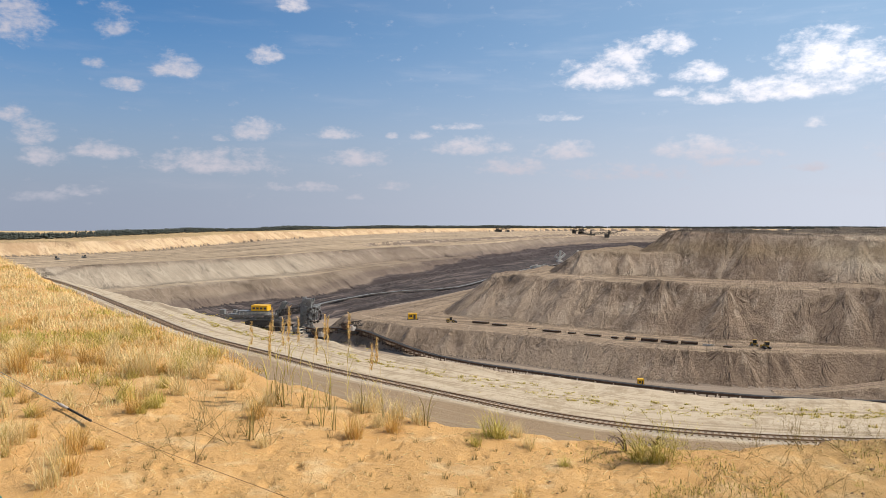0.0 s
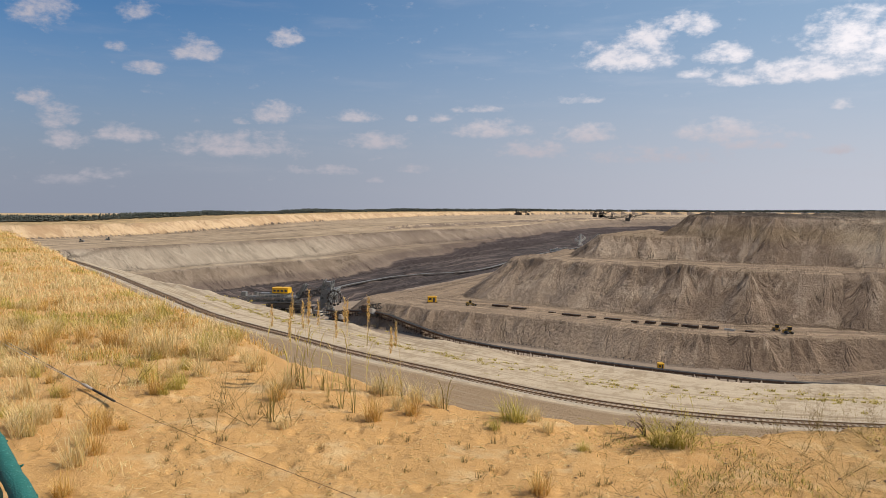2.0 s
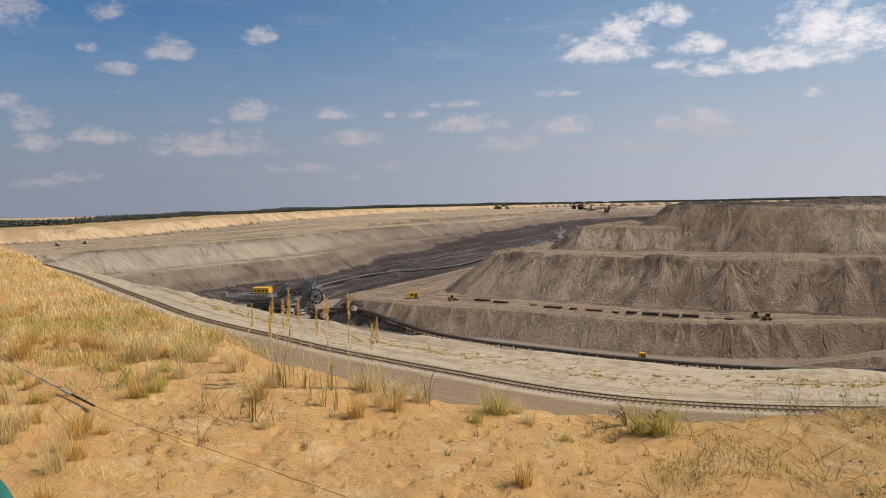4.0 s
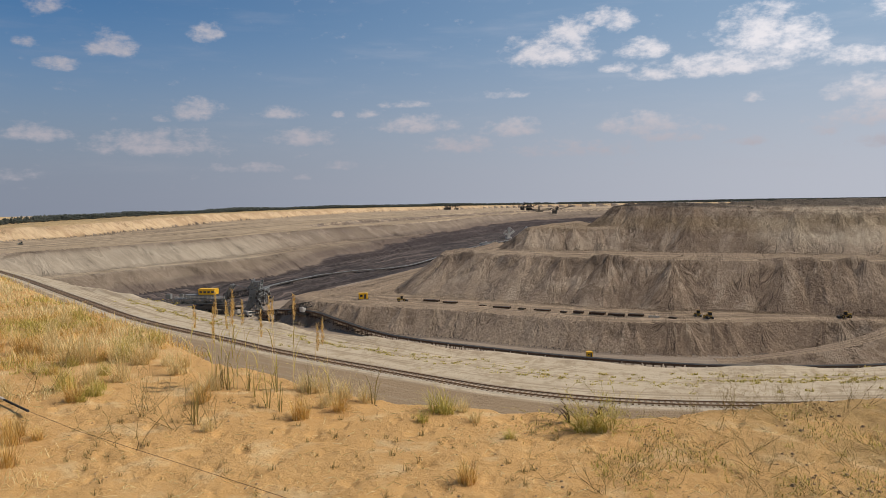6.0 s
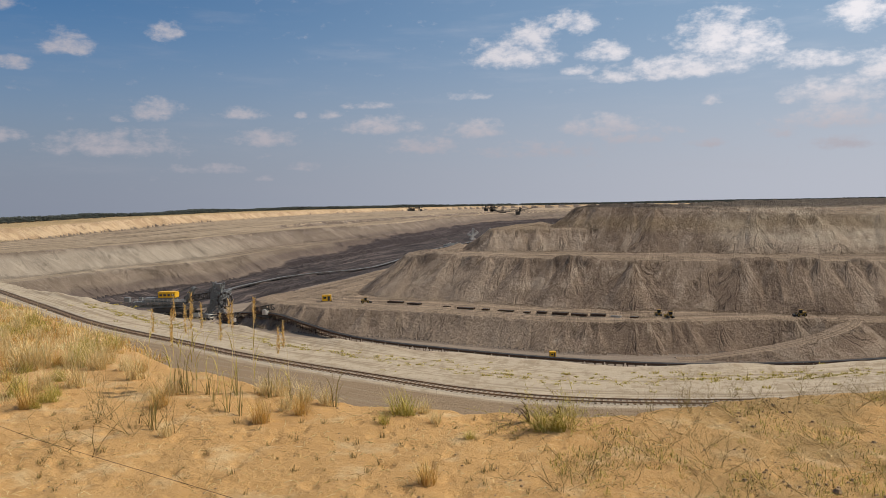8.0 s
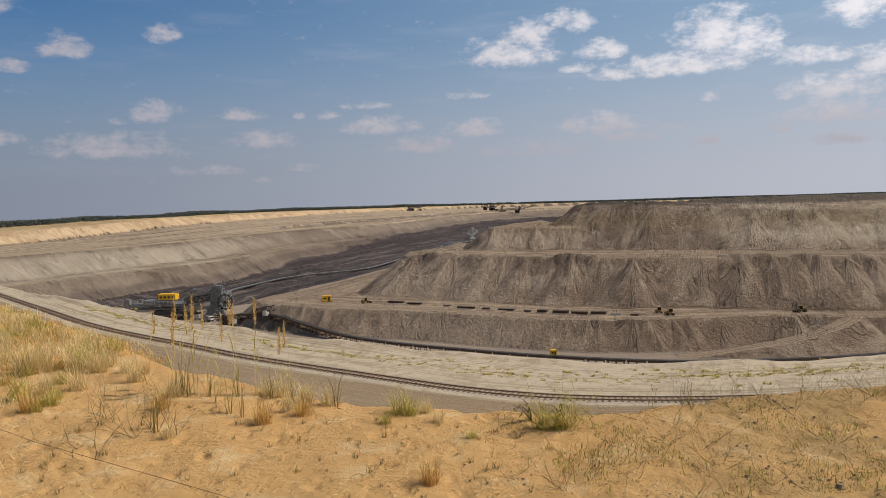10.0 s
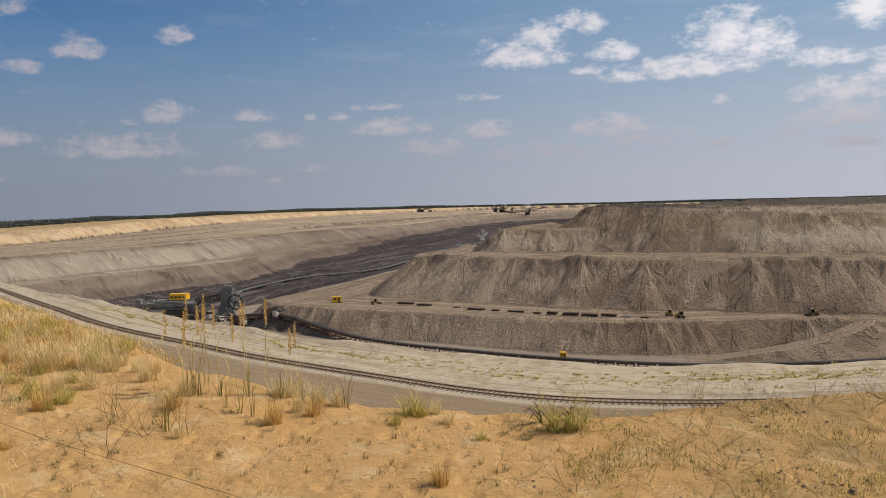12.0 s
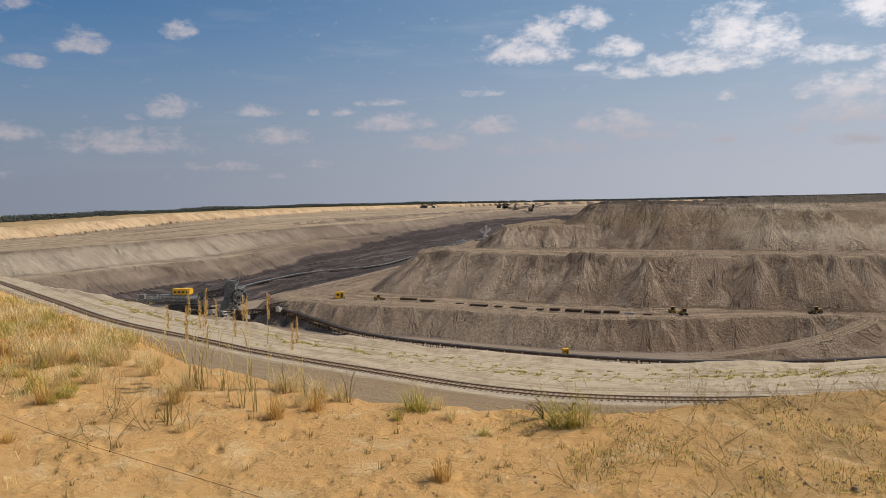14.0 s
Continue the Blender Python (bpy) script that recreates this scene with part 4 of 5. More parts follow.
def frame_stack(x, y, length, turn, hgt=1.0, pale=False):
    """Conveyor frame sections laid down on the bench."""
    z = height(x, y)
    d = thing("conveyor_section", "pale dismantled conveyor frame section" if pale else "rusted conveyor frame section lying on the bench",
              "conveyor frame", "frame sections on the bench", Matrix.Translation((x, y, z - 0.04)) @ Matrix.Rotation(turn, 4, "Z"))
    mat = M_PALE if pale else M_RUST
    for sy in (-0.75, 0.75):
        part("side_beam", Shape().beam((-length / 2, sy, hgt * 0.52), (length / 2, sy, hgt * 0.52), 0.18, hgt * 0.85), mat, d)
    n = max(3, int(length / 1.4))
    s = Shape()
    for i in range(n + 1):
        px = -length / 2 + length * i / n
        s.beam((px, -0.8, 0.12), (px, 0.8, 0.12), 0.24)
        for sy in (-0.75, 0.75):
            s.beam((px, sy, 0), (px, sy, hgt), 0.16)
    part("cross_members", s, mat, d)
    part("idlers", Shape().box((0, 0, hgt * 0.8), (length * 0.97, 1.1, 0.2)), M_DARK, d)


def spreader(x, y, hgt, turn, mat, label):
    """Tall crawler machine with masts and booms, far off."""
    z = height(x, y)
    k = hgt / 24.0
    d = thing("stacker", label, "mining machine", "far machines", Matrix.Translation((x, y, z)) @ Matrix.Rotation(turn, 4, "Z") @ Matrix.Scale(k, 4))
    part("base", Shape().box((0, 0, 1.6), (12, 8, 3.2)).box((0, 0, 4), (6, 6, 2)), mat, d)
    part("mast", Shape().truss((0, 0, 4), (2.5, 0, 24), 2.8, 2.8, 7, 1.1), mat, d)
    part("boom", Shape().truss((0, 0, 6), (13, 0, 16), 2.4, 2.4, 6, 1.0).beam((2.5, 0, 24), (13, 0, 16.5), 0.5), mat, d)
    part("counter_boom", Shape().truss((0, 0, 7), (-10, 0, 12), 2.4, 2.4, 5, 1.0).beam((2.5, 0, 24), (-10, 0, 12.5), 0.5).box((-9, 0, 11), (3.5, 3, 3)), mat, d)


def machine_complex(x, y, length, hgt, mat, label, turn=0.0):
    """A far row of booms, masts and houses."""
    z = height(x, y)
    d = thing("bridge_machine", label, "mining machine", "far machines", Matrix.Translation((x, y, z)) @ Matrix.Rotation(turn, 4, "Z"))
    r = random.Random(int(x * 7 + y))
    part("girder", Shape().truss((-length * 0.45, 0, hgt * 0.35), (length * 0.3, 0, hgt * 0.5), 5, hgt * 0.16, 12, 0.7), mat, d)
    for i in range(4):
        px = length * r.uniform(-0.45, 0.35)
        top = hgt * r.uniform(0.45, 1.0)
        part("support", Shape().truss((px - 2, 0, 0), (px + r.uniform(-8, 8), 0, top), 3, 3, 6, 0.6), mat, d)
        part("house", Shape().box((px + r.uniform(-6, 6), 0, hgt * 0.16), (r.uniform(4, 12), 7, hgt * r.uniform(0.2, 0.36))), mat, d)
        part("stay", Shape().beam((px, 0, top), (px + r.uniform(-0.35, 0.35) * length, 0, hgt * 0.3), 0.5), mat, d)
    part("boom", Shape().truss((length * 0.25, 0, hgt * 0.4), (length * 0.75, 0, hgt * 0.75), 2.4, 2.0, 8, 0.5), mat, d)


def service_truck(x, y, turn, label):
    z = height(x, y)
    d = thing("service_truck", label, "truck", "service trucks", Matrix.Translation((x, y, z - 0.03)) @ Matrix.Rotation(turn, 4, "Z"))
    for wx in (-1.7, 1.6):
        for wy in (-0.95, 0.95):
            part("wheel", Shape().wheel((wx, wy, 0.48), 0.48, 0.35, 12), M_RUBBER, d)
    part("chassis", Shape().box((0, 0, 0.8), (5.2, 1.9, 0.35)), M_DARK, d)
    part("load_box", Shape().box((-0.8, 0, 1.75), (3.2, 2.1, 1.6)), M_STEEL, d)
    c = part("cab", Shape().box((1.75, 0, 1.7), (1.5, 2.0, 1.6), bevel=0.14), M_PALE, d)
    part("windscreen", Shape().box((2.52, 0, 2.0), (0.06, 1.7, 0.7)), M_GLASS, c)


M_OLDYELLOW = plain("dusty_yellow_paint", (0.36, 0.23, 0.05), 0.2, 0.9, 0.6, 0, (0.20, 0.15, 0.10), 0.6)


# ---------------- plants ----------------
def leaf_material(name, stops):
    m, k = material(name)
    c = k.ramp(k.n("ShaderNodeNewGeometry").outputs["Random Per Island"], stops)
    b = k.n("ShaderNodeBsdfPrincipled")
    k.link(c, b.inputs["Base Color"])
    b.inputs["Roughness"].default_value = 0.7
    b.inputs["Specular IOR Level"].default_value = 0.25
    tr = k.n("ShaderNodeBsdfTranslucent")
    k.link(c, tr.inputs[0])
    mx = k.n("ShaderNodeMixShader")
    mx.inputs[0].default_value = 0.3
    k.link(b.outputs[0], mx.inputs[1]), k.link(tr.outputs[0], mx.inputs[2])
    k.link(mx.outputs[0], k.n("ShaderNodeOutputMaterial").inputs[0])
    return m


M_STRAW = leaf_material("dry_straw", [(0.0, (0.56, 0.38, 0.135)), (0.3, (0.71, 0.535, 0.245)), (0.7, (0.79, 0.66, 0.38)), (1.0, (0.52, 0.45, 0.18))])
M_GOLD = leaf_material("golden_straw", [(0.0, (0.50, 0.28, 0.06)), (0.5, (0.65, 0.42, 0.125)), (0.85, (0.75, 0.56, 0.26)), (1.0, (0.44, 0.32, 0.085))])
M_GREENISH = leaf_material("green_and_straw", [(0.0, (0.37, 0.32, 0.055)), (0.4, (0.52, 0.42, 0.095)), (0.75, (0.62, 0.49, 0.17)), (1.0, (0.21, 0.21, 0.05))])
M_OLIVE = leaf_material("olive_leaf", [(0.0, (0.15, 0.125, 0.035)), (0.5, (0.26, 0.205, 0.06)), (1.0, (0.40, 0.30, 0.10))])
M_TWIG = leaf_material("dry_twig", [(0.0, (0.19, 0.13, 0.05)), (0.5, (0.31, 0.23, 0.085)), (1.0, (0.42, 0.32, 0.13))])
M_WITHERED = leaf_material("withered_leaf", [(0.0, (0.07, 0.045, 0.028)), (1.0, (0.14, 0.09, 0.05))])
M_PLUME = leaf_material("seed_plume", [(0.0, (0.55, 0.36, 0.11)), (0.5, (0.66, 0.46, 0.17)), (1.0, (0.74, 0.58, 0.29))])
# pine greens lightened: the haze of distance is put into the colour
M_PINE = leaf_material("hazed_far_pine", [(0.0, (0.055, 0.066, 0.055)), (0.6, (0.075, 0.085, 0.07)), (1.0, (0.10, 0.105, 0.085))])


def blade(s, base, lean, length, width, droop, segs=3, r=rng):
    """One grass blade: a tapering strip that bends over."""
    base = Vector(base)
    az_ = r.uniform(0, 2 * math.pi)
    out_ = Vector((math.cos(az_), math.sin(az_), 0))
    side = Vector((-out_.y, out_.x, 0)) * (width / 2)
    o = len(s.v)
    for i in range(segs + 1):
        t = i / segs
        tilt_ = lean + droop * t * t
        p = base + (out_ * math.sin(tilt_) + Vector((0, 0, math.cos(tilt_)))) * (length * t)
        if i == segs:
            s.v.append(tuple(p))
        else:
            k = 1 - 0.75 * t
            s.v += [tuple(p - side * k), tuple(p + side * k)]
    for i in range(segs - 1):
        a = o + 2 * i
        s.f.append((a, a + 1, a + 3, a + 2))
    a = o + 2 * (segs - 1)
    s.f.append((a, a + 1, a + 2))


def tuft_mesh(mat, n, radius, length, spread, width=0.004, droop=0.5, seed=0):
    r = random.Random(seed)
    s = Shape()
    for i in range(n):
        a, d = r.uniform(0, 6.283), radius * math.sqrt(r.random())
        blade(s, (d * math.cos(a), d * math.sin(a), -0.01), abs(r.gauss(0, spread)) + 0.02, length * r.uniform(0.45, 1.1), width * r.uniform(0.7, 1.3), r.uniform(0, droop), 3, r)
    return s.mesh("grass_tuft", mat)


def twig_mesh(n, length, spread, seed, mat, rad=0.0022, leafy=0):
    """Branched dry stems, some lying over."""
    r = random.Random(seed)
    s = Shape()

    def grow(p, d, ln, rr, depth):
        pts = [p]
        for i in range(3):
            d = (d + Vector((r.uniform(-0.3, 0.3), r.uniform(-0.3, 0.3), r.uniform(-0.2, 0.18)))).normalized()
            q = pts[-1] + d * (ln / 3)
            q.z = max(q.z, 0.012)
            pts.append(q)
        s.tube(pts, [rr, rr * 0.8, rr * 0.65, rr * 0.4], 3, False)
        for i in range(leafy):
            blade(s, pts[1 + i % 3], r.uniform(0.3, 1.3), ln * 0.35, 0.006, 0.5, 2, r)
        if depth:
            for i in range(2 + (r.random() < 0.5)):
                grow(pts[1 + i % 3], (d + Vector((r.uniform(-1, 1), r.uniform(-1, 1), r.uniform(-0.2, 0.6)))).normalized(), ln * r.uniform(0.4, 0.7), rr * 0.6, depth - 1)
    for i in range(n):
        a = r.uniform(0, 6.283)
        lean = abs(r.gauss(spread, 0.35))
        grow(Vector((r.uniform(-0.04, 0.04), r.uniform(-0.04, 0.04), -0.01)), Vector((math.cos(a) * math.sin(lean), math.sin(a) * math.sin(lean), max(0.08, math.cos(lean)))), length * r.uniform(0.5, 1.1), rad, 2)
    return s.mesh("dry_brush", mat)


def scatter(name, mesh, spots, label, category, group):
    """Plants as things of their own; spots: x, y, size."""
    for i, (x, y, size) in enumerate(spots):
        ob = new(name, mesh[i % len(mesh)] if isinstance(mesh, list) else mesh)
        ob.matrix_basis = Matrix.Translation((x, y, height(x, y) - 0.01)) @ Matrix.Rotation(rng.uniform(0, 6.28), 4, "Z") @ Matrix.Scale(size, 4)
        tagged(ob, label, category, group)


def reed(x, y, hgt, lean, r):
    """A tall grass stalk with a seed plume and a few long leaves."""
    d = thing("reed_grass", "tall dry reed grass stalk with a golden seed plume", "grass", "tall grasses on the dune edge",
              Matrix.Translation((x, y, height(x, y) - 0.02)) @ Matrix.Rotation(r.uniform(0, 6.28), 4, "Z"))
    pts = [Vector((lean * hgt * (i / 6) ** 2, 0, hgt * i / 6)) for i in range(7)]
    part("stalk", Shape().tube(pts, [0.0028, 0.0025, 0.0022, 0.002, 0.0018, 0.0015, 0.001], 4), M_STRAW, d)
    s = Shape()
    for i in range(95):
        t = r.random()
        c = pts[-1] + Vector((lean * 0.1, 0, -0.24 + 0.27 * t))
        w_ = 0.022 * math.sin(math.pi * min(1, 0.15 + t * 0.85)) + 0.004
        blade(s, c + Vector((r.uniform(-1, 1) * w_ * 0.5, r.uniform(-1, 1) * w_ * 0.5, 0)), r.uniform(0.1, 0.6), r.uniform(0.025, 0.06), 0.007, 0.4, 2, r)
    part("plume", s, M_PLUME, d, "feathery golden plume")
    s = Shape()
    for i in range(5):
        blade(s, pts[r.randint(0, 3)], r.uniform(0.15, 0.5), r.uniform(0.25, 0.5), 0.009, 0.9, 5, r)
    part("leaves", s, M_GREENISH, d)


def leafy_shoot(seed):
    """A shoot of long separate leaves; returned to be copied."""
    r = random.Random(seed)
    d = thing("leafy_shoot", "dark olive leafy shoot standing in the sand", "plant", "leafy shoots")
    for i in range(8):
        s = Shape()
        a = r.uniform(0, 6.28)
        blade(s, (0.02 * math.cos(a), 0.02 * math.sin(a), -0.01), abs(r.gauss(0, 0.3)), 0.46 * r.uniform(0.5, 1.1), 0.010, r.uniform(0, 0.5), 4, r)
        part("leaf", s, M_OLIVE, d)
    return d


# ---------------- the things in their places ----------------
railway()
conveyor(smooth([(-96, 345), (-84, 330), (-50, 298), (-17, 266), (8, 249), (37, 233), (69, 221.5), (103, 219), (134, 223), (185, 235)], 40),
         "long black belt conveyor along the foot of the tip", (M_RUST, M_RUBBER), 2.2, 2.0, 6.0)
conveyor(smooth([(-128, 470), (-119, 510), (-99, 575), (-54, 662), (-7, 845), (72, 1144)], 20), "long dark belt conveyor across the coal floor", (M_DARK, M_STEEL), 2.2, 1.5, 12.0)
excavator()
service_truck(-106, 343, radians(20), "pale dusty service truck beside the excavator")
service_truck(-99, 338, radians(-35), "pale dusty service truck beside the conveyor")
service_truck(-124, 350, radians(5), "grey service truck parked by the excavator's crawlers")
transfer_station(-86, 327, radians(-40))
transfer_station(-70, 316, radians(-38))
cabin(-44, 321, (3.8, 2.6, 2.3), "yellow site cabin standing on the earth bench", radians(8))
cabin(38.8, 242, (1.9, 1.8, 1.7), "small yellow cabin beside the belt conveyor", radians(4))
dozer(82, 259, radians(100), 0.85)
dozer(80, 265, radians(80), 0.85)
loader(127, 258, radians(176), "dark yellow wheel loader on the bench road")
dozer(-302, 476, radians(20), 0.8, M_STEEL, "small far grey bulldozer on the sandy bench")
dozer(-299, 503, radians(-160), 0.8, M_STEEL, "small far grey bulldozer on the sandy bench")
loader(-27, 312, radians(10), "dusty yellow wheel loader standing on the bench")
for x, y, length, hgt, pale in ((-14, 301, 8, 1.1, 0), (-6.5, 297, 7, 1.1, 0), (6, 287, 3, 0.7, 0), (13, 282, 8, 1.0, 0), (20, 277, 3, 0.9, 0), (27, 273, 7, 0.9, 0),
                                (34, 268, 2.5, 0.8, 0), (39, 266, 4, 1.2, 0), (45, 263, 6.4, 1.3, 0), (51, 260, 6.4, 1.3, 0), (57, 257.5, 6.0, 1.3, 0), (62.5, 255, 4, 0.8, 1), (68, 252.5, 3, 0.7, 0)):
    frame_stack(x * 1.035, y * 1.035, length * 0.85, radians(-29), hgt * 0.75, bool(pale))
spreader(64, 1155, 17, radians(15), M_PALE, "pale grey crawler stacker on the coal floor")
spreader(94, 1210, 17, radians(-20), M_PALE, "pale grey crawler stacker with raised boom")
machine_complex(27, 985, 17, 5, M_PALE, "pale low loading table on the coal floor")
machine_complex(205, 1900, 84, 25, M_DARK, "dark bridge machine on the far end of the pit", radians(10))
machine_complex(150, 1870, 36, 20, M_DARK, "dark excavator on the far bench")
machine_complex(-40, 2250, 40, 20, M_DARK, "dark far machine on the horizon", radians(5))


def forest():
    """The far edge of the wood: uneven crowns, each of several clumps."""
    r = random.Random(5)
    s = Shape()
    edge = line_points(SCARP, 2.4)
    spots = []
    for x, y, a in edge:
        if 300 < y < 3600:
            for row in range(5):
                off = 70 + row * 9 + r.uniform(-5, 5) + 40 * (0.5 + 0.5 * math.sin(y / 210.0))
                spots.append((x - math.sin(a) * off + r.uniform(-3, 3), y + math.cos(a) * off + r.uniform(-3, 3)))
    zs_ = heights([p[0] for p in spots], [p[1] for p in spots]).tolist()
    n_ = 0
    for px, py in spots:
        for y in (py,):
            h = r.uniform(3.6, 4.9) * (0.95 + 0.2 * math.sin(y / 95.0) + 0.12 * math.sin(y / 23.0)) * (1.0 + max(0, y - 700) / 2200 + 0.5 * max(0.0, min(1.0, (720 - y) / 250)))
            z = zs_[n_] - 0.3
            n_ += 1
            s.tube([(px, py, z - 1), (px, py, z + h * 0.5)], [0.25, 0.12], 3, False)
            for c in range(3):
                cz = z + h * (0.3 + 0.25 * c)
                w_ = h * (0.42 - 0.09 * c) * r.uniform(0.8, 1.2)
                ox, oy = px + r.uniform(-0.8, 0.8), py + r.uniform(-0.8, 0.8)
                v = [(ox, oy, cz + h * 0.24)] + [(ox + w_ * math.cos(q * 1.2566) * r.uniform(0.6, 1.2), oy + w_ * math.sin(q * 1.2566) * r.uniform(0.6, 1.2), cz + r.uniform(-0.5, 0.5)) for q in range(5)] + [(ox, oy, cz - h * 0.18)]
                s.add(v, [(0, 1 + q, 1 + (q + 1) % 5) for q in range(5)] + [(6, 1 + (q + 1) % 5, 1 + q) for q in range(5)])
    tagged(new("forest", s.mesh("forest", M_PINE)), "dark distant pine wood along the horizon", "forest", kind="stuff")
    # the horizon behind the pit's far end
    s = Shape()
    for i in range(600):
        px = r.uniform(-500, 520)
        py = 3950 + r.uniform(-60, 60) + px * -0.12
        if vnoise(np.array([px / 160.0]), np.array([3.3]))[0] < 0.36:
            continue
        h = r.uniform(7, 12)
        z = -10.0
        w_ = h * 0.5
        v = [(px, py, z + h)] + [(px + w_ * math.cos(q * 1.2566), py + w_ * math.sin(q * 1.2566), z + h * r.uniform(0.2, 0.5)) for q in range(5)] + [(px, py, z - 1)]
        s.add(v, [(0, 1 + q, 1 + (q + 1) % 5) for q in range(5)] + [(6, 1 + (q + 1) % 5, 1 + q) for q in range(5)])
    tagged(new("far_forest", s.mesh("far_forest", M_PINE)), "thin dark line of trees on the far horizon", "forest", kind="stuff")


forest()


def terrace_weeds():
    """Small plants in rows along the terrace."""
    r = random.Random(8)
    s = Shape()
    for x, y, a in line_points(RAIL, 1.1):
        if x < -100 or x > 90:
            continue
        nx, ny = math.sin(a), -math.cos(a)
        for off, chance in ((9.5, 0.95), (10.2, 0.6), (12.5, 0.35), (14.5, 0.25), (17, 0.12), (4.5, 0.08)):
            if r.random() < chance * (1.6 if x > 25 else 1.0):
                o = off + r.gauss(0, 0.7) + (2.5 if x > 30 else 0)
                px, py, k = x + nx * o, y + ny * o, r.uniform(0.5, 1.5)
                for i in range(20):
                    blade(s, (px + r.gauss(0, 0.25 * k), py + r.gauss(0, 0.2 * k), RAIL_Z - 0.05), abs(r.gauss(0.3, 0.3)), 0.38 * k * r.uniform(0.5, 1.1), 0.13, 0.6, 2, r)
    tagged(new("terrace_weeds", s.mesh("terrace_weeds", M_GREENISH)), "small olive weeds in rows on the pale sand", "weeds", kind="stuff")


terrace_weeds()


# ---------------- fence and wire by the viewpoint ----------------
def netting_material():
    m, k = material("green_netting")
    p = where(k)
    wv = k.noise(k.scaled(p, (60, 60, 420)), 1.0, 3)
    c = k.mix(k.noise(p, 30, 4), (0.012, 0.085, 0.072), (0.03, 0.17, 0.145))
    c = k.mix(k.range(wv, 0.55, 0.75), c, (0.09, 0.27, 0.23))
    finish(k, c, 0.75, 0, wv, 0.9, 0.004, 0.3)
    return m


M_GREEN = netting_material()
M_POST = plain("weathered_fence_wood", (0.24, 0.16, 0.09), 0.3, 9.0, 0.9)


def fence():
    f = thing("fence", "wooden fence with green netting wrapped over its rail", "fence")
    r = random.Random(2)
    a, b = Vector((-1.21, 1.74, 0.99)), Vector((-3.62, 4.25, 0.99))
    s = Shape()
    n = 60
    side = (b - a).normalized().cross(Vector((0, 0, 1)))
    ring = 10
    for i in range(n + 1):
        c = a.lerp(b, i / n)
        for j in range(ring):
            t = 2 * math.pi * j / ring
            k = 0.037 * (1 + r.uniform(-0.12, 0.12))
            s.v.append(tuple(c + side * (math.cos(t) * k) + Vector((0, 0, math.sin(t) * k * 0.9))))
    s.f = [(i * ring + j, i * ring + (j + 1) % ring, (i + 1) * ring + (j + 1) % ring, (i + 1) * ring + j) for i in range(n) for j in range(ring)]
    part("wrapped_rail", s.mesh("wrapped_rail", M_GREEN, True), None, f, "timber rail wrapped in dark green netting")
    ties = Shape()
    for i in range(9):
        c = a.lerp(b, 0.08 + i * 0.1) + side * 0.034
        ties.tube([c + Vector((0, 0, 0.0)), c + side * 0.006 + Vector((r.uniform(-0.01, 0.01), 0, 0.008))], [0.006, 0.003], 5)
    part("tie", ties, M_GREEN, f)
    # netting hanging on the far side, in folds
    s = Shape()
    rows, cols = 8, 90
    for i in range(rows + 1):
        for j in range(cols + 1):
            c = a.lerp(b, j / cols)
            fold = 0.03 * math.sin(j * 1.3) * i / rows
            s.v.append(tuple(c - side * (0.045 + fold) - Vector((0, 0, i * 0.115))))
    s.f = [(i * (cols + 1) + j, i * (cols + 1) + j + 1, (i + 1) * (cols + 1) + j + 1, (i + 1) * (cols + 1) + j) for i in range(rows) for j in range(0, cols) if (i + j) % 9]
    part("netting", s.mesh("netting", M_GREEN, True), None, f)
    for t in (0.05, 0.55, 0.98):
        c = a.lerp(b, t) - side * 0.11
        part("post", Shape().tube([(c.x, c.y, -0.3), (c.x, c.y, 0.5), (c.x, c.y, 1.07)], [0.05, 0.047, 0.045], 10), M_POST, f)
    part("lower_rail", Shape().beam(a - side * 0.09 - Vector((0, 0, 0.5)), b - side * 0.09 - Vector((0, 0, 0.5)), 0.05, 0.09), M_POST, f)


def wire():
    """A guy wire pegged in the sand with its tensioner."""
    g = thing("guy_wire", "taut steel guy wire with a dark tensioner above the sand", "wire")
    p = [Vector((x * 1.09 - 0.08, y * 1.09, 0.07)) for x, y in ((-7.6, 9.6), (-5.77, 8.01), (-4.26, 6.73), (-3.59, 6.15), (-2.87, 5.58), (-1.54, 4.66), (0.6, 3.15))]
    d = Vector((0.01, 0.012, 0.012))
    part("strand", Shape().tube([p[0] + d, p[1] + d, p[2]], 0.0045, 6), M_STEEL, g)
    part("strand", Shape().tube([p[0] - d, p[1] - d, p[2]], 0.0045, 6), M_PALE, g)
    q = p[2].lerp(p[3], 0.35)
    part("tensioner", Shape().tube([p[2], p[2].lerp(q, 0.3), q], [0.008, 0.017, 0.012], 8), M_PALE, g, "bare metal tensioner")
    part("sleeve", Shape().tube([q, p[3]], 0.011, 8), M_RUBBER, g, "black rubber sleeve")
    part("thin_wire", Shape().tube([p[3], p[4], p[5], p[6]], 0.0016, 5), M_RUST, g)
    part("peg", Shape().tube([p[6] + Vector((0, 0, 0.05)), p[6] - Vector((0, 0, 0.3))], 0.02, 8), M_STEEL, g)


fence()
wire()

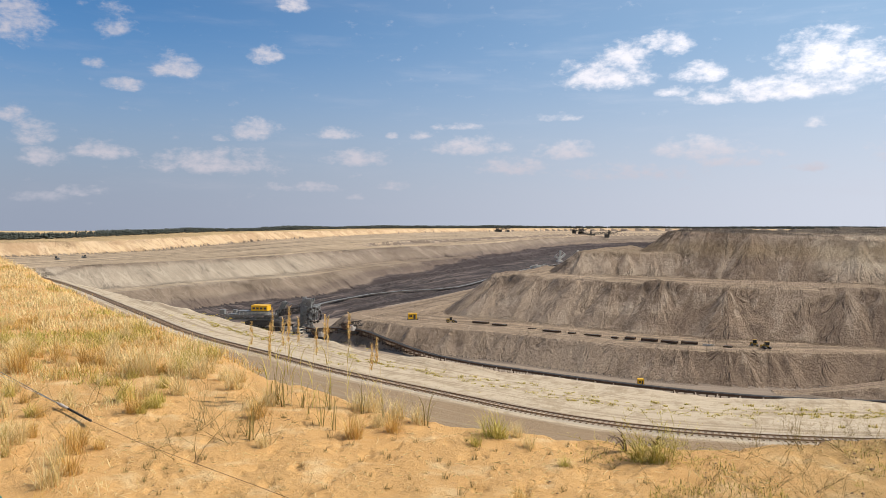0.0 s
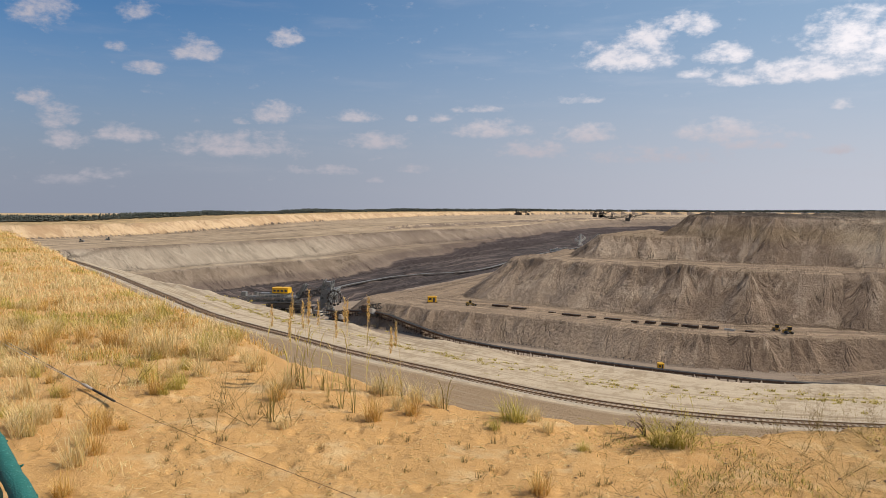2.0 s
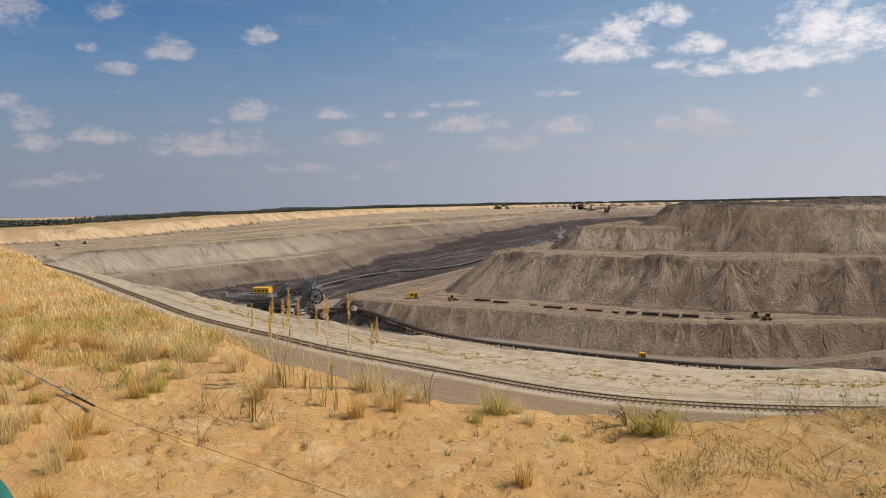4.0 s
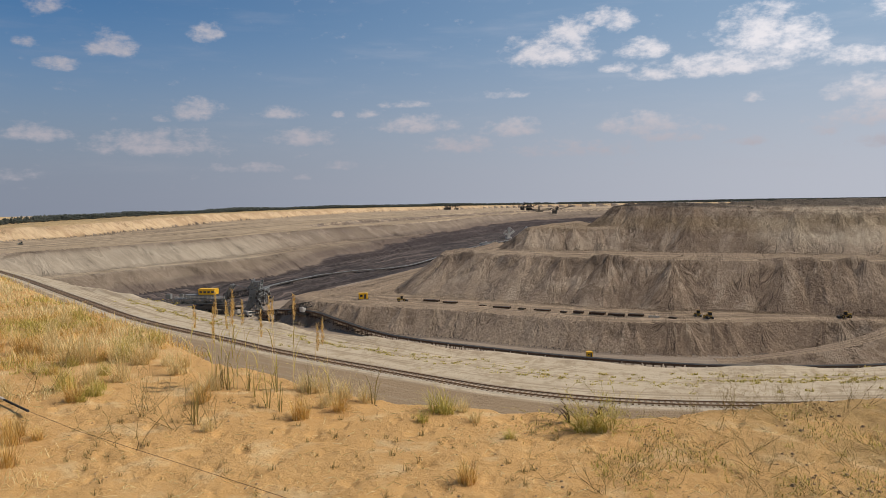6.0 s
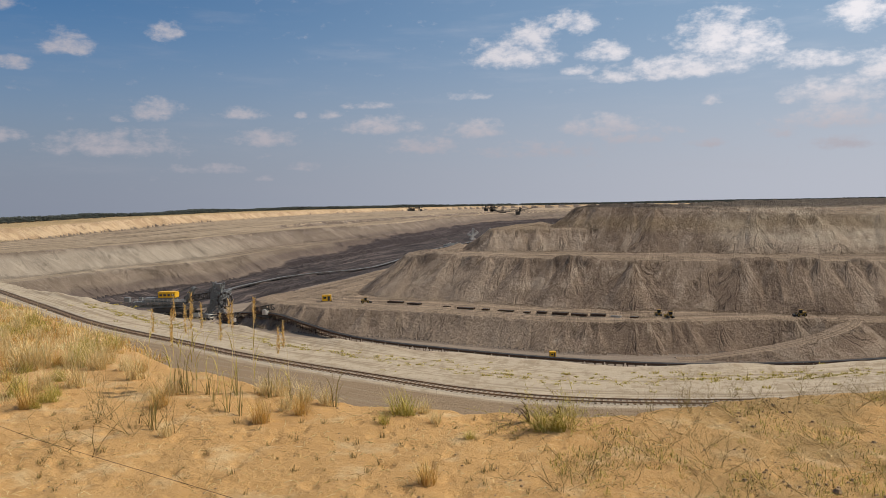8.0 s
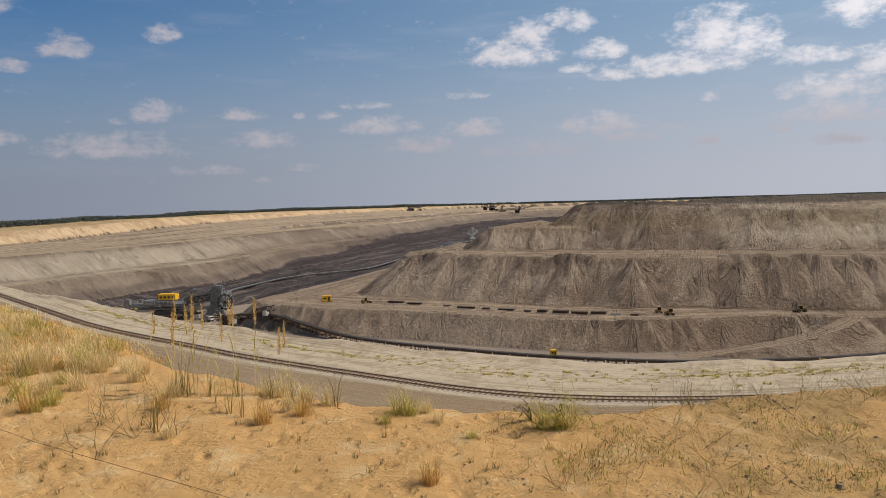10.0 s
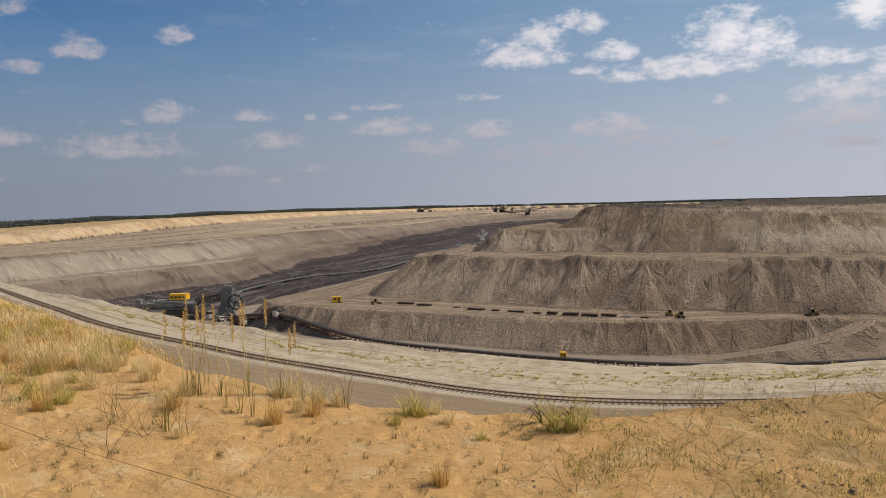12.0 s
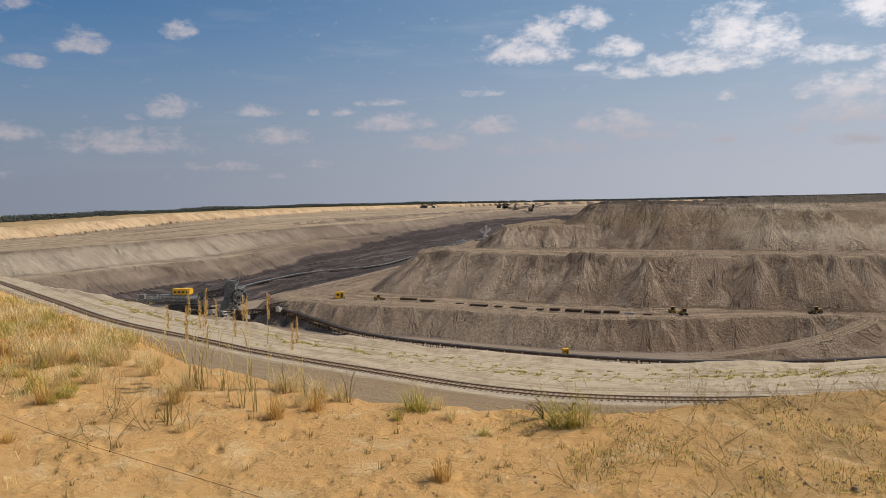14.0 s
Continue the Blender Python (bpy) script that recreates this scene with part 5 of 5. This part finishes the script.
# ---------------- plants on the dune ----------------
TUFT_STRAW = [tuft_mesh(M_STRAW, 170, 0.09, 0.34, 0.42, 0.005, 0.7, i) for i in range(4)]
TUFT_GOLD = [tuft_mesh(M_GOLD, 190, 0.08, 0.30, 0.40, 0.005, 0.6, 10 + i) for i in range(3)]
TUFT_GREEN = [tuft_mesh(M_GREENISH, 150, 0.10, 0.34, 0.5, 0.006, 0.8, 20 + i) for i in range(3)]
BRUSH = [twig_mesh(5, 0.36, 0.9, 40 + i, M_TWIG) for i in range(4)]
UPBRUSH = [twig_mesh(6, 0.42, 0.4, 50 + i, M_TWIG) for i in range(3)]
BUSH = [twig_mesh(22, 0.36, 0.8, 60 + i, M_GREENISH, 0.0024, 2) for i in range(2)]
LOWWEED = [tuft_mesh(M_GREENISH, 34, 0.06, 0.13, 0.8, 0.006, 0.5, 80 + i) for i in range(3)]
LITTLE = [tuft_mesh(M_TWIG, 26, 0.03, 0.12, 0.7, 0.006, 0.5, 70 + i) for i in range(3)]

scatter("grass_tuft", TUFT_GOLD, [(-7.06, 9.4, 1.5), (-6.34, 9.1, 1.5), (-5.8, 9.68, 1.3), (-3.68, 5.9, 1.0), (-3.36, 8.85, 0.7), (-3.19, 4.69, 0.7), (-1.5, 6.68, 0.95), (-1.18, 6.88, 0.8), (-1.76, 8.94, 0.75), (-3.75, 6.12, 0.8), (-3.41, 5.42, 0.9), (-5.02, 9.62, 1.3), (-6.3, 9.88, 1.3), (-6.8, 9.8, 1.2), (-0.02, 5.03, 0.75)],
        "golden dry grass tuft growing in the sand", "grass tuft", "grass tufts")
scatter("grass_tuft", TUFT_GREEN, [(-4.25, 9.19, 1.1), (-4.7, 8.85, 0.6), (-3.77, 7.37, 0.6), (-4.77, 6.98, 0.6), (-0.27, 6.85, 0.95), (-0.2, 6.75, 0.7), (-0.40, 6.5, 0.5), (-4.53, 10.1, 1.2), (-4.3, 10.3, 1.1), (-4.08, 8.33, 0.7), (-3.77, 7.62, 0.6), (0.32, 5.99, 0.4), (1.06, 6.2, 0.75), (0.92, 6.25, 0.6)],
        "green and straw coloured grass tuft in the sand", "grass tuft", "grass tufts")
first_shoots = [leafy_shoot(30 + i) for i in range(3)]
for i, (x, y, size) in enumerate([(-0.9, 7.12, 1.1), (-2.56, 7.77, 0.9), (-2.47, 7.7, 0.9), (-2.25, 7.64, 0.8), (-1.88, 6.98, 1.1), (-1.73, 6.88, 0.8), (-2.1, 7.3, 0.7),
                                  (-1.95, 7.6, 0.7), (-1.35, 7.35, 0.7), (-2.38, 6.48, 0.9), (-2.45, 6.6, 0.8), (-1.6, 7.5, 0.8)]):
    m = Matrix.Translation((x, y, height(x, y) - 0.01)) @ Matrix.Rotation(rng.uniform(0, 6.28), 4, "Z") @ Matrix.Scale(size, 4)
    if i < 3:
        first_shoots[i].matrix_basis = m
    else:
        copy_thing(first_shoots[i % 3], m).scale = (size, size, size)
scatter("grass_tuft", TUFT_STRAW, [(-4.74, 8.97, 1.6), (-4.68, 9.1, 1.3), (-3.94, 8.95, 1.3), (-3.42, 5.17, 0.9), (-4.21, 5.73, 1.1), (-4.4, 5.9, 0.9), (-5.46, 9.73, 1.2), (-3.75, 8.04, 1.1), (-1.0, 7.2, 0.8), (-1.22, 7.3, 0.9), (-1.5, 7.6, 0.9), (-1.7, 7.75, 0.8), (-0.05, 6.85, 0.6), (0.05, 6.5, 0.5), (-1.35, 7.05, 0.7)], "pale straw grass tuft growing in the sand", "grass tuft", "grass tufts")
scatter("bush", BUSH, [(0.98, 6.18, 1.05), (1.15, 6.2, 0.9)], "low straggly olive bush on the dune edge", "bush", "low bushes")
scatter("dry_brush", BRUSH, [(-4.5, 7.5, 1.3), (-4.35, 7.7, 1.2), (-4.67, 6.52, 1.0), (-4.9, 7.1, 0.9), (-5.3, 7.6, 1.0), (-4.0, 6.3, 0.9), (-3.9, 5.5, 0.8), (-2.95, 6.77, 1.2), (-2.67, 5.87, 1.3), (-2.5, 6.3, 1.1), (-3.1, 6.1, 0.9), (-1.61, 5.19, 0.7), (-2.29, 5.37, 0.4), (-1.98, 5.14, 0.4), (0.42, 5.6, 0.6), (0.54, 5.13, 0.7), (1.0, 5.11, 0.7), (1.33, 5.69, 0.5)],
        "sprawling dry brown stems lying on the sand", "dry brush", "dry brush")
scatter("dry_brush", UPBRUSH, [(-2.38, 6.5, 1.0), (-2.2, 6.4, 0.9), (-3.0, 6.9, 1.0), (-1.0, 7.2, 0.7)], "upright dry brown stems standing in the sand", "dry brush", "dry brush")


def scatter_plants():
    r = random.Random(21)

    def inside(x, y, margin=0.15):
        return beside(DUNE_EDGE, np.array([x], np.float32), np.array([y], np.float32))[0][0] > margin

    spots = {"gold": [], "straw": [], "green": [], "little": [], "brush": [], "up": []}
    # the grassy left part of the dune
    tries = 0
    while len(spots["straw"]) < 62 and tries < 5000:
        tries += 1
        y = r.uniform(5.4, 15.0)
        x = -r.uniform(0.34, 0.82) * y
        if inside(x, y) and vnoise(np.array([x / 1.1]), np.array([y / 1.1]))[0] > 0.40 + max(0, 0.55 + x / y):
            kind = "straw" if r.random() < 0.55 else "gold" if r.random() < 0.5 else "green"
            spots[kind].append((x, y, r.uniform(0.5, 1.15) * min(1.0, 0.45 + y / 14)))
    # twiggy growth on the right part
    for i in range(64):
        y = r.uniform(4.2, 7.4)
        x = r.uniform(0.16, 0.68) * y
        if inside(x, y, 0.05):
            spots["brush"].append((x, y, r.uniform(0.45, 0.95)))
    for i in range(16):
        x = r.uniform(1.3, 4.6)
        y = 6.55 + 0.16 * (x - 1.3) + r.uniform(-0.1, 0.12)
        spots["up"].append((x, y, r.uniform(0.35, 0.8)))
    for i in range(230):
        y = r.uniform(4.3, 7.2)
        x = r.uniform(-0.62, 0.66) * y
        if inside(x, y, 0.1):
            spots["little"].append((x, y, r.uniform(0.3, 0.9)))
    scatter("grass_tuft", TUFT_STRAW, spots["straw"], "pale straw grass tuft growing in the sand", "grass tuft", "grass tufts")
    scatter("grass_tuft", TUFT_GOLD, spots["gold"], "golden dry grass tuft growing in the sand", "grass tuft", "grass tufts")
    scatter("grass_tuft", TUFT_GREEN, spots["green"], "green and straw coloured grass tuft in the sand", "grass tuft", "grass tufts")
    scatter("dry_brush", BRUSH, spots["brush"], "sprawling dry brown stems lying on the sand", "dry brush", "dry brush")
    scatter("dry_brush", UPBRUSH, spots["up"], "upright dry brown stems standing in the sand", "dry brush", "dry brush")
    scatter("dry_sprig", LITTLE, [p for p in spots["little"] if p[0] < 0.9], "small dry brown sprig in the sand", "dry sprig", "dry sprigs")
    scatter("low_weed", LOWWEED, [(x, y, k) for x, y, k in spots["little"] if x >= 0.9][::2], "small olive weed growing in the sand", "weed", "low weeds")


scatter_plants()
r_reed = random.Random(9)
for x, y, h, lean in ((-2.56, 7.77, 0.98, 0.05), (-2.50, 7.8, 0.92, 0.08), (-2.44, 7.76, 1.0, 0.04), (-2.38, 7.7, 0.9, 0.1), (-2.60, 7.7, 0.85, 0.1), (-2.30, 7.76, 0.9, 0.05), (-2.15, 7.63, 0.8, 0.06),
                      (-2.02, 7.74, 0.92, 0.04), (-1.98, 7.73, 0.95, 0.06), (-1.82, 7.8, 0.98, 0.02), (-1.58, 7.71, 0.7, 0.06), (-1.43, 7.7, 0.75, 0.1), (-2.75, 8.0, 0.7, 0.1), (-3.2, 8.6, 0.75, 0.08)):
    reed(x, y, h, lean, r_reed)


def meadow():
    """Dense dry grass on the far left of the dune, thin litter and straw between the tufts."""
    r = random.Random(31)
    def reach(x, y):
        """Distance from the dune's edge, and how thickly grass grows there."""
        e = beside(DUNE_EDGE, x.astype(np.float32), y.astype(np.float32))[0]
        thick = fbm(x / 1.3, y / 1.3, 4) + np.clip((y - 9) * 0.03, -0.06, 0.35) - np.clip((0.52 + x / y) * 1.6, -0.08, 0.5) + 0.28 * np.exp(-np.abs(e) / 1.0) * np.clip((y - 8.6) / 2, 0, 1)
        return e, thick

    s = [Shape(), Shape(), Shape()]
    # clumps that stand apart near by and close up farther off
    n = 5600
    ys = np.array([5.2 + 48 * r.random() ** 1.5 for i in range(n)])
    xs = np.array([-(0.28 + 0.62 * r.random()) * y for y in ys])
    e, thick = reach(xs, ys)
    zs = heights(xs, ys)
    for x, y, z, ed, p in zip(xs.tolist(), ys.tolist(), zs.tolist(), e.tolist(), thick.tolist()):
        if ed < -0.4 or p + r.gauss(0, 0.04) < 0.61 + 0.05 * max(0.0, min(1.0, 9.5 - y)):
            continue
        pick = vnoise(np.array([x / 1.7]), np.array([y / 1.7 + 40]))[0] + r.uniform(-0.12, 0.12)
        kind = 0 if pick < 0.64 else 1 if pick < 0.80 else 2
        k = r.uniform(0.55, 1.15) * (0.72 + min(0.3, y / 60))
        wide = r.uniform(0.05, 0.13) * k * (1 + y / 40)
        for i in range(int(r.uniform(24, 44) * (1.25 if y < 14 else 0.8))):
            blade(s[kind], (x + r.gauss(0, wide), y + r.gauss(0, wide), z - 0.01), abs(r.gauss(0.4, 0.4)), r.uniform(0.07, 0.24) * k, 0.0026 + 0.0007 * y, r.uniform(0, 1.1), 2, r)
    # loose blades between them
    n = 16000
    ys = np.array([5.0 + 30 * r.random() ** 1.7 for i in range(n)])
    xs = np.array([-(0.26 + 0.64 * r.random()) * y for y in ys])
    e, thick = reach(xs, ys)
    zs = heights(xs, ys)
    for x, y, z, ed, p in zip(xs.tolist(), ys.tolist(), zs.tolist(), e.tolist(), thick.tolist()):
        if ed > -0.3 and p + r.gauss(0, 0.05) > 0.60:
            blade(s[0], (x, y, z - 0.01), abs(r.gauss(0.5, 0.5)), r.uniform(0.06, 0.2), 0.0026 + 0.0006 * y, r.uniform(0, 1.2), 2, r)
    tagged(new("meadow_grass", s[0].mesh("meadow_grass", M_STRAW)), "clumps of pale dry straw grass over the dune", "grass", kind="stuff")
    tagged(new("meadow_grass", s[1].mesh("meadow_grass", M_GOLD)), "clumps of golden dry grass over the dune", "grass", kind="stuff")
    tagged(new("meadow_grass", s[2].mesh("meadow_grass", M_GREENISH)), "greenish dry grass clumps over the dune", "grass", kind="stuff")
    # low moss-like growth in patches on the sunward side of the dune
    low = [Shape(), Shape()]
    n = 26000
    ys = np.array([4.1 + 4.6 * r.random() ** 1.2 for i in range(n)])
    xs = np.array([(0.06 + 0.62 * r.random()) * y for y in ys])
    e = beside(DUNE_EDGE, xs.astype(np.float32), ys.astype(np.float32))[0]
    zs = heights(xs, ys)
    patch = fbm(xs / 0.55, ys / 0.55, 4) + np.clip((xs - 1.2) * 0.05, -0.08, 0.12)
    for x, y, z, ed, p in zip(xs.tolist(), ys.tolist(), zs.tolist(), e.tolist(), patch.tolist()):
        if ed > 0.03 and p > 0.655 + r.gauss(0, 0.035):
            blade(low[r.random() < 0.45], (x, y, z - 0.004), abs(r.gauss(0.7, 0.5)), r.uniform(0.02, 0.075), 0.006, r.uniform(0, 1.0), 2, r)
    tagged(new("ground_cover", low[0].mesh("ground_cover", M_OLIVE)), "low dark olive growth in patches on the sand", "ground cover", kind="stuff")
    tagged(new("ground_cover", low[1].mesh("ground_cover", M_GREENISH)), "low dry yellow growth in patches on the sand", "ground cover", kind="stuff")
    # straw, clods and pebbles on the bare sand
    lit, stones = Shape(), Shape()
    n = 3400
    ys = np.array([4.2 + 4.0 * r.random() ** 1.4 for i in range(n)])
    xs = np.array([r.uniform(-0.66, 0.68) * y for y in ys])
    inside = beside(DUNE_EDGE, xs.astype(np.float32), ys.astype(np.float32))[0] > 0.02
    zs = heights(xs, ys)
    for i, (x, y, z, ok) in enumerate(zip(xs.tolist(), ys.tolist(), zs.tolist(), inside)):
        if not ok:
            continue
        if i % 2:
            a, ln = r.uniform(0, 6.28), r.uniform(0.02, 0.10)
            lit.tube([(x, y, z + 0.004), (x + ln * 0.5 * math.cos(a), y + ln * 0.5 * math.sin(a), z + r.uniform(0.004, 0.03)), (x + ln * math.cos(a + 0.3), y + ln * math.sin(a + 0.3), z + 0.005)], 0.0018, 3, False)
        else:
            if vnoise(np.array([x / 0.45]), np.array([y / 0.45]))[0] < 0.55:
                continue
            k = r.uniform(0.002, 0.006) * (1.0 + 1.6 * r.random() ** 3) * (1.4 if 0.5 < x < 2.0 else 2.4 if x > 2.0 else 1)
            v = [(x + k * math.cos(q * 1.0472) * r.uniform(0.7, 1.2), y + k * math.sin(q * 1.0472) * r.uniform(0.7, 1.2), z + k * 0.2) for q in range(6)]
            v += [(x + k * 0.5 * math.cos(q * 1.0472 + 0.4), y + k * 0.5 * math.sin(q * 1.0472 + 0.4), z + k * 0.8) for q in range(6)]
            stones.add(v, [tuple(range(6, 12))] + [(q, (q + 1) % 6, 6 + (q + 1) % 6, 6 + q) for q in range(6)])
    tagged(new("straw_litter", lit.mesh("straw_litter", M_STRAW)), "scattered dry straw and stem bits on the sand", "litter", kind="stuff")
    tagged(new("pebbles", stones.mesh("pebbles", plain("pebble_stone", (0.30, 0.20, 0.11), 0.6, 40.0, 0.9))), "small dark pebbles scattered on the sand", "pebbles", kind="stuff")


meadow()


def dead_leaves():
    """Two withered dark leaf stalks standing in the bush at the edge."""
    for x, y, lean in ((0.86, 6.5, -0.2), (1.12, 6.55, 0.15)):
        s = Shape()
        for i in range(7):
            blade(s, (0, 0, 0), abs(rng.gauss(0.2, 0.15)), rng.uniform(0.2, 0.36), 0.026, 1.0, 5, rng)
        ob = new("withered_leaf", s.mesh("withered_leaf", M_WITHERED))
        ob.matrix_basis = Matrix.Translation((x, y, height(x, y) - 0.01))
        tagged(ob, "withered dark brown leaf stalk on the dune edge", "plant", "withered leaves")


dead_leaves()
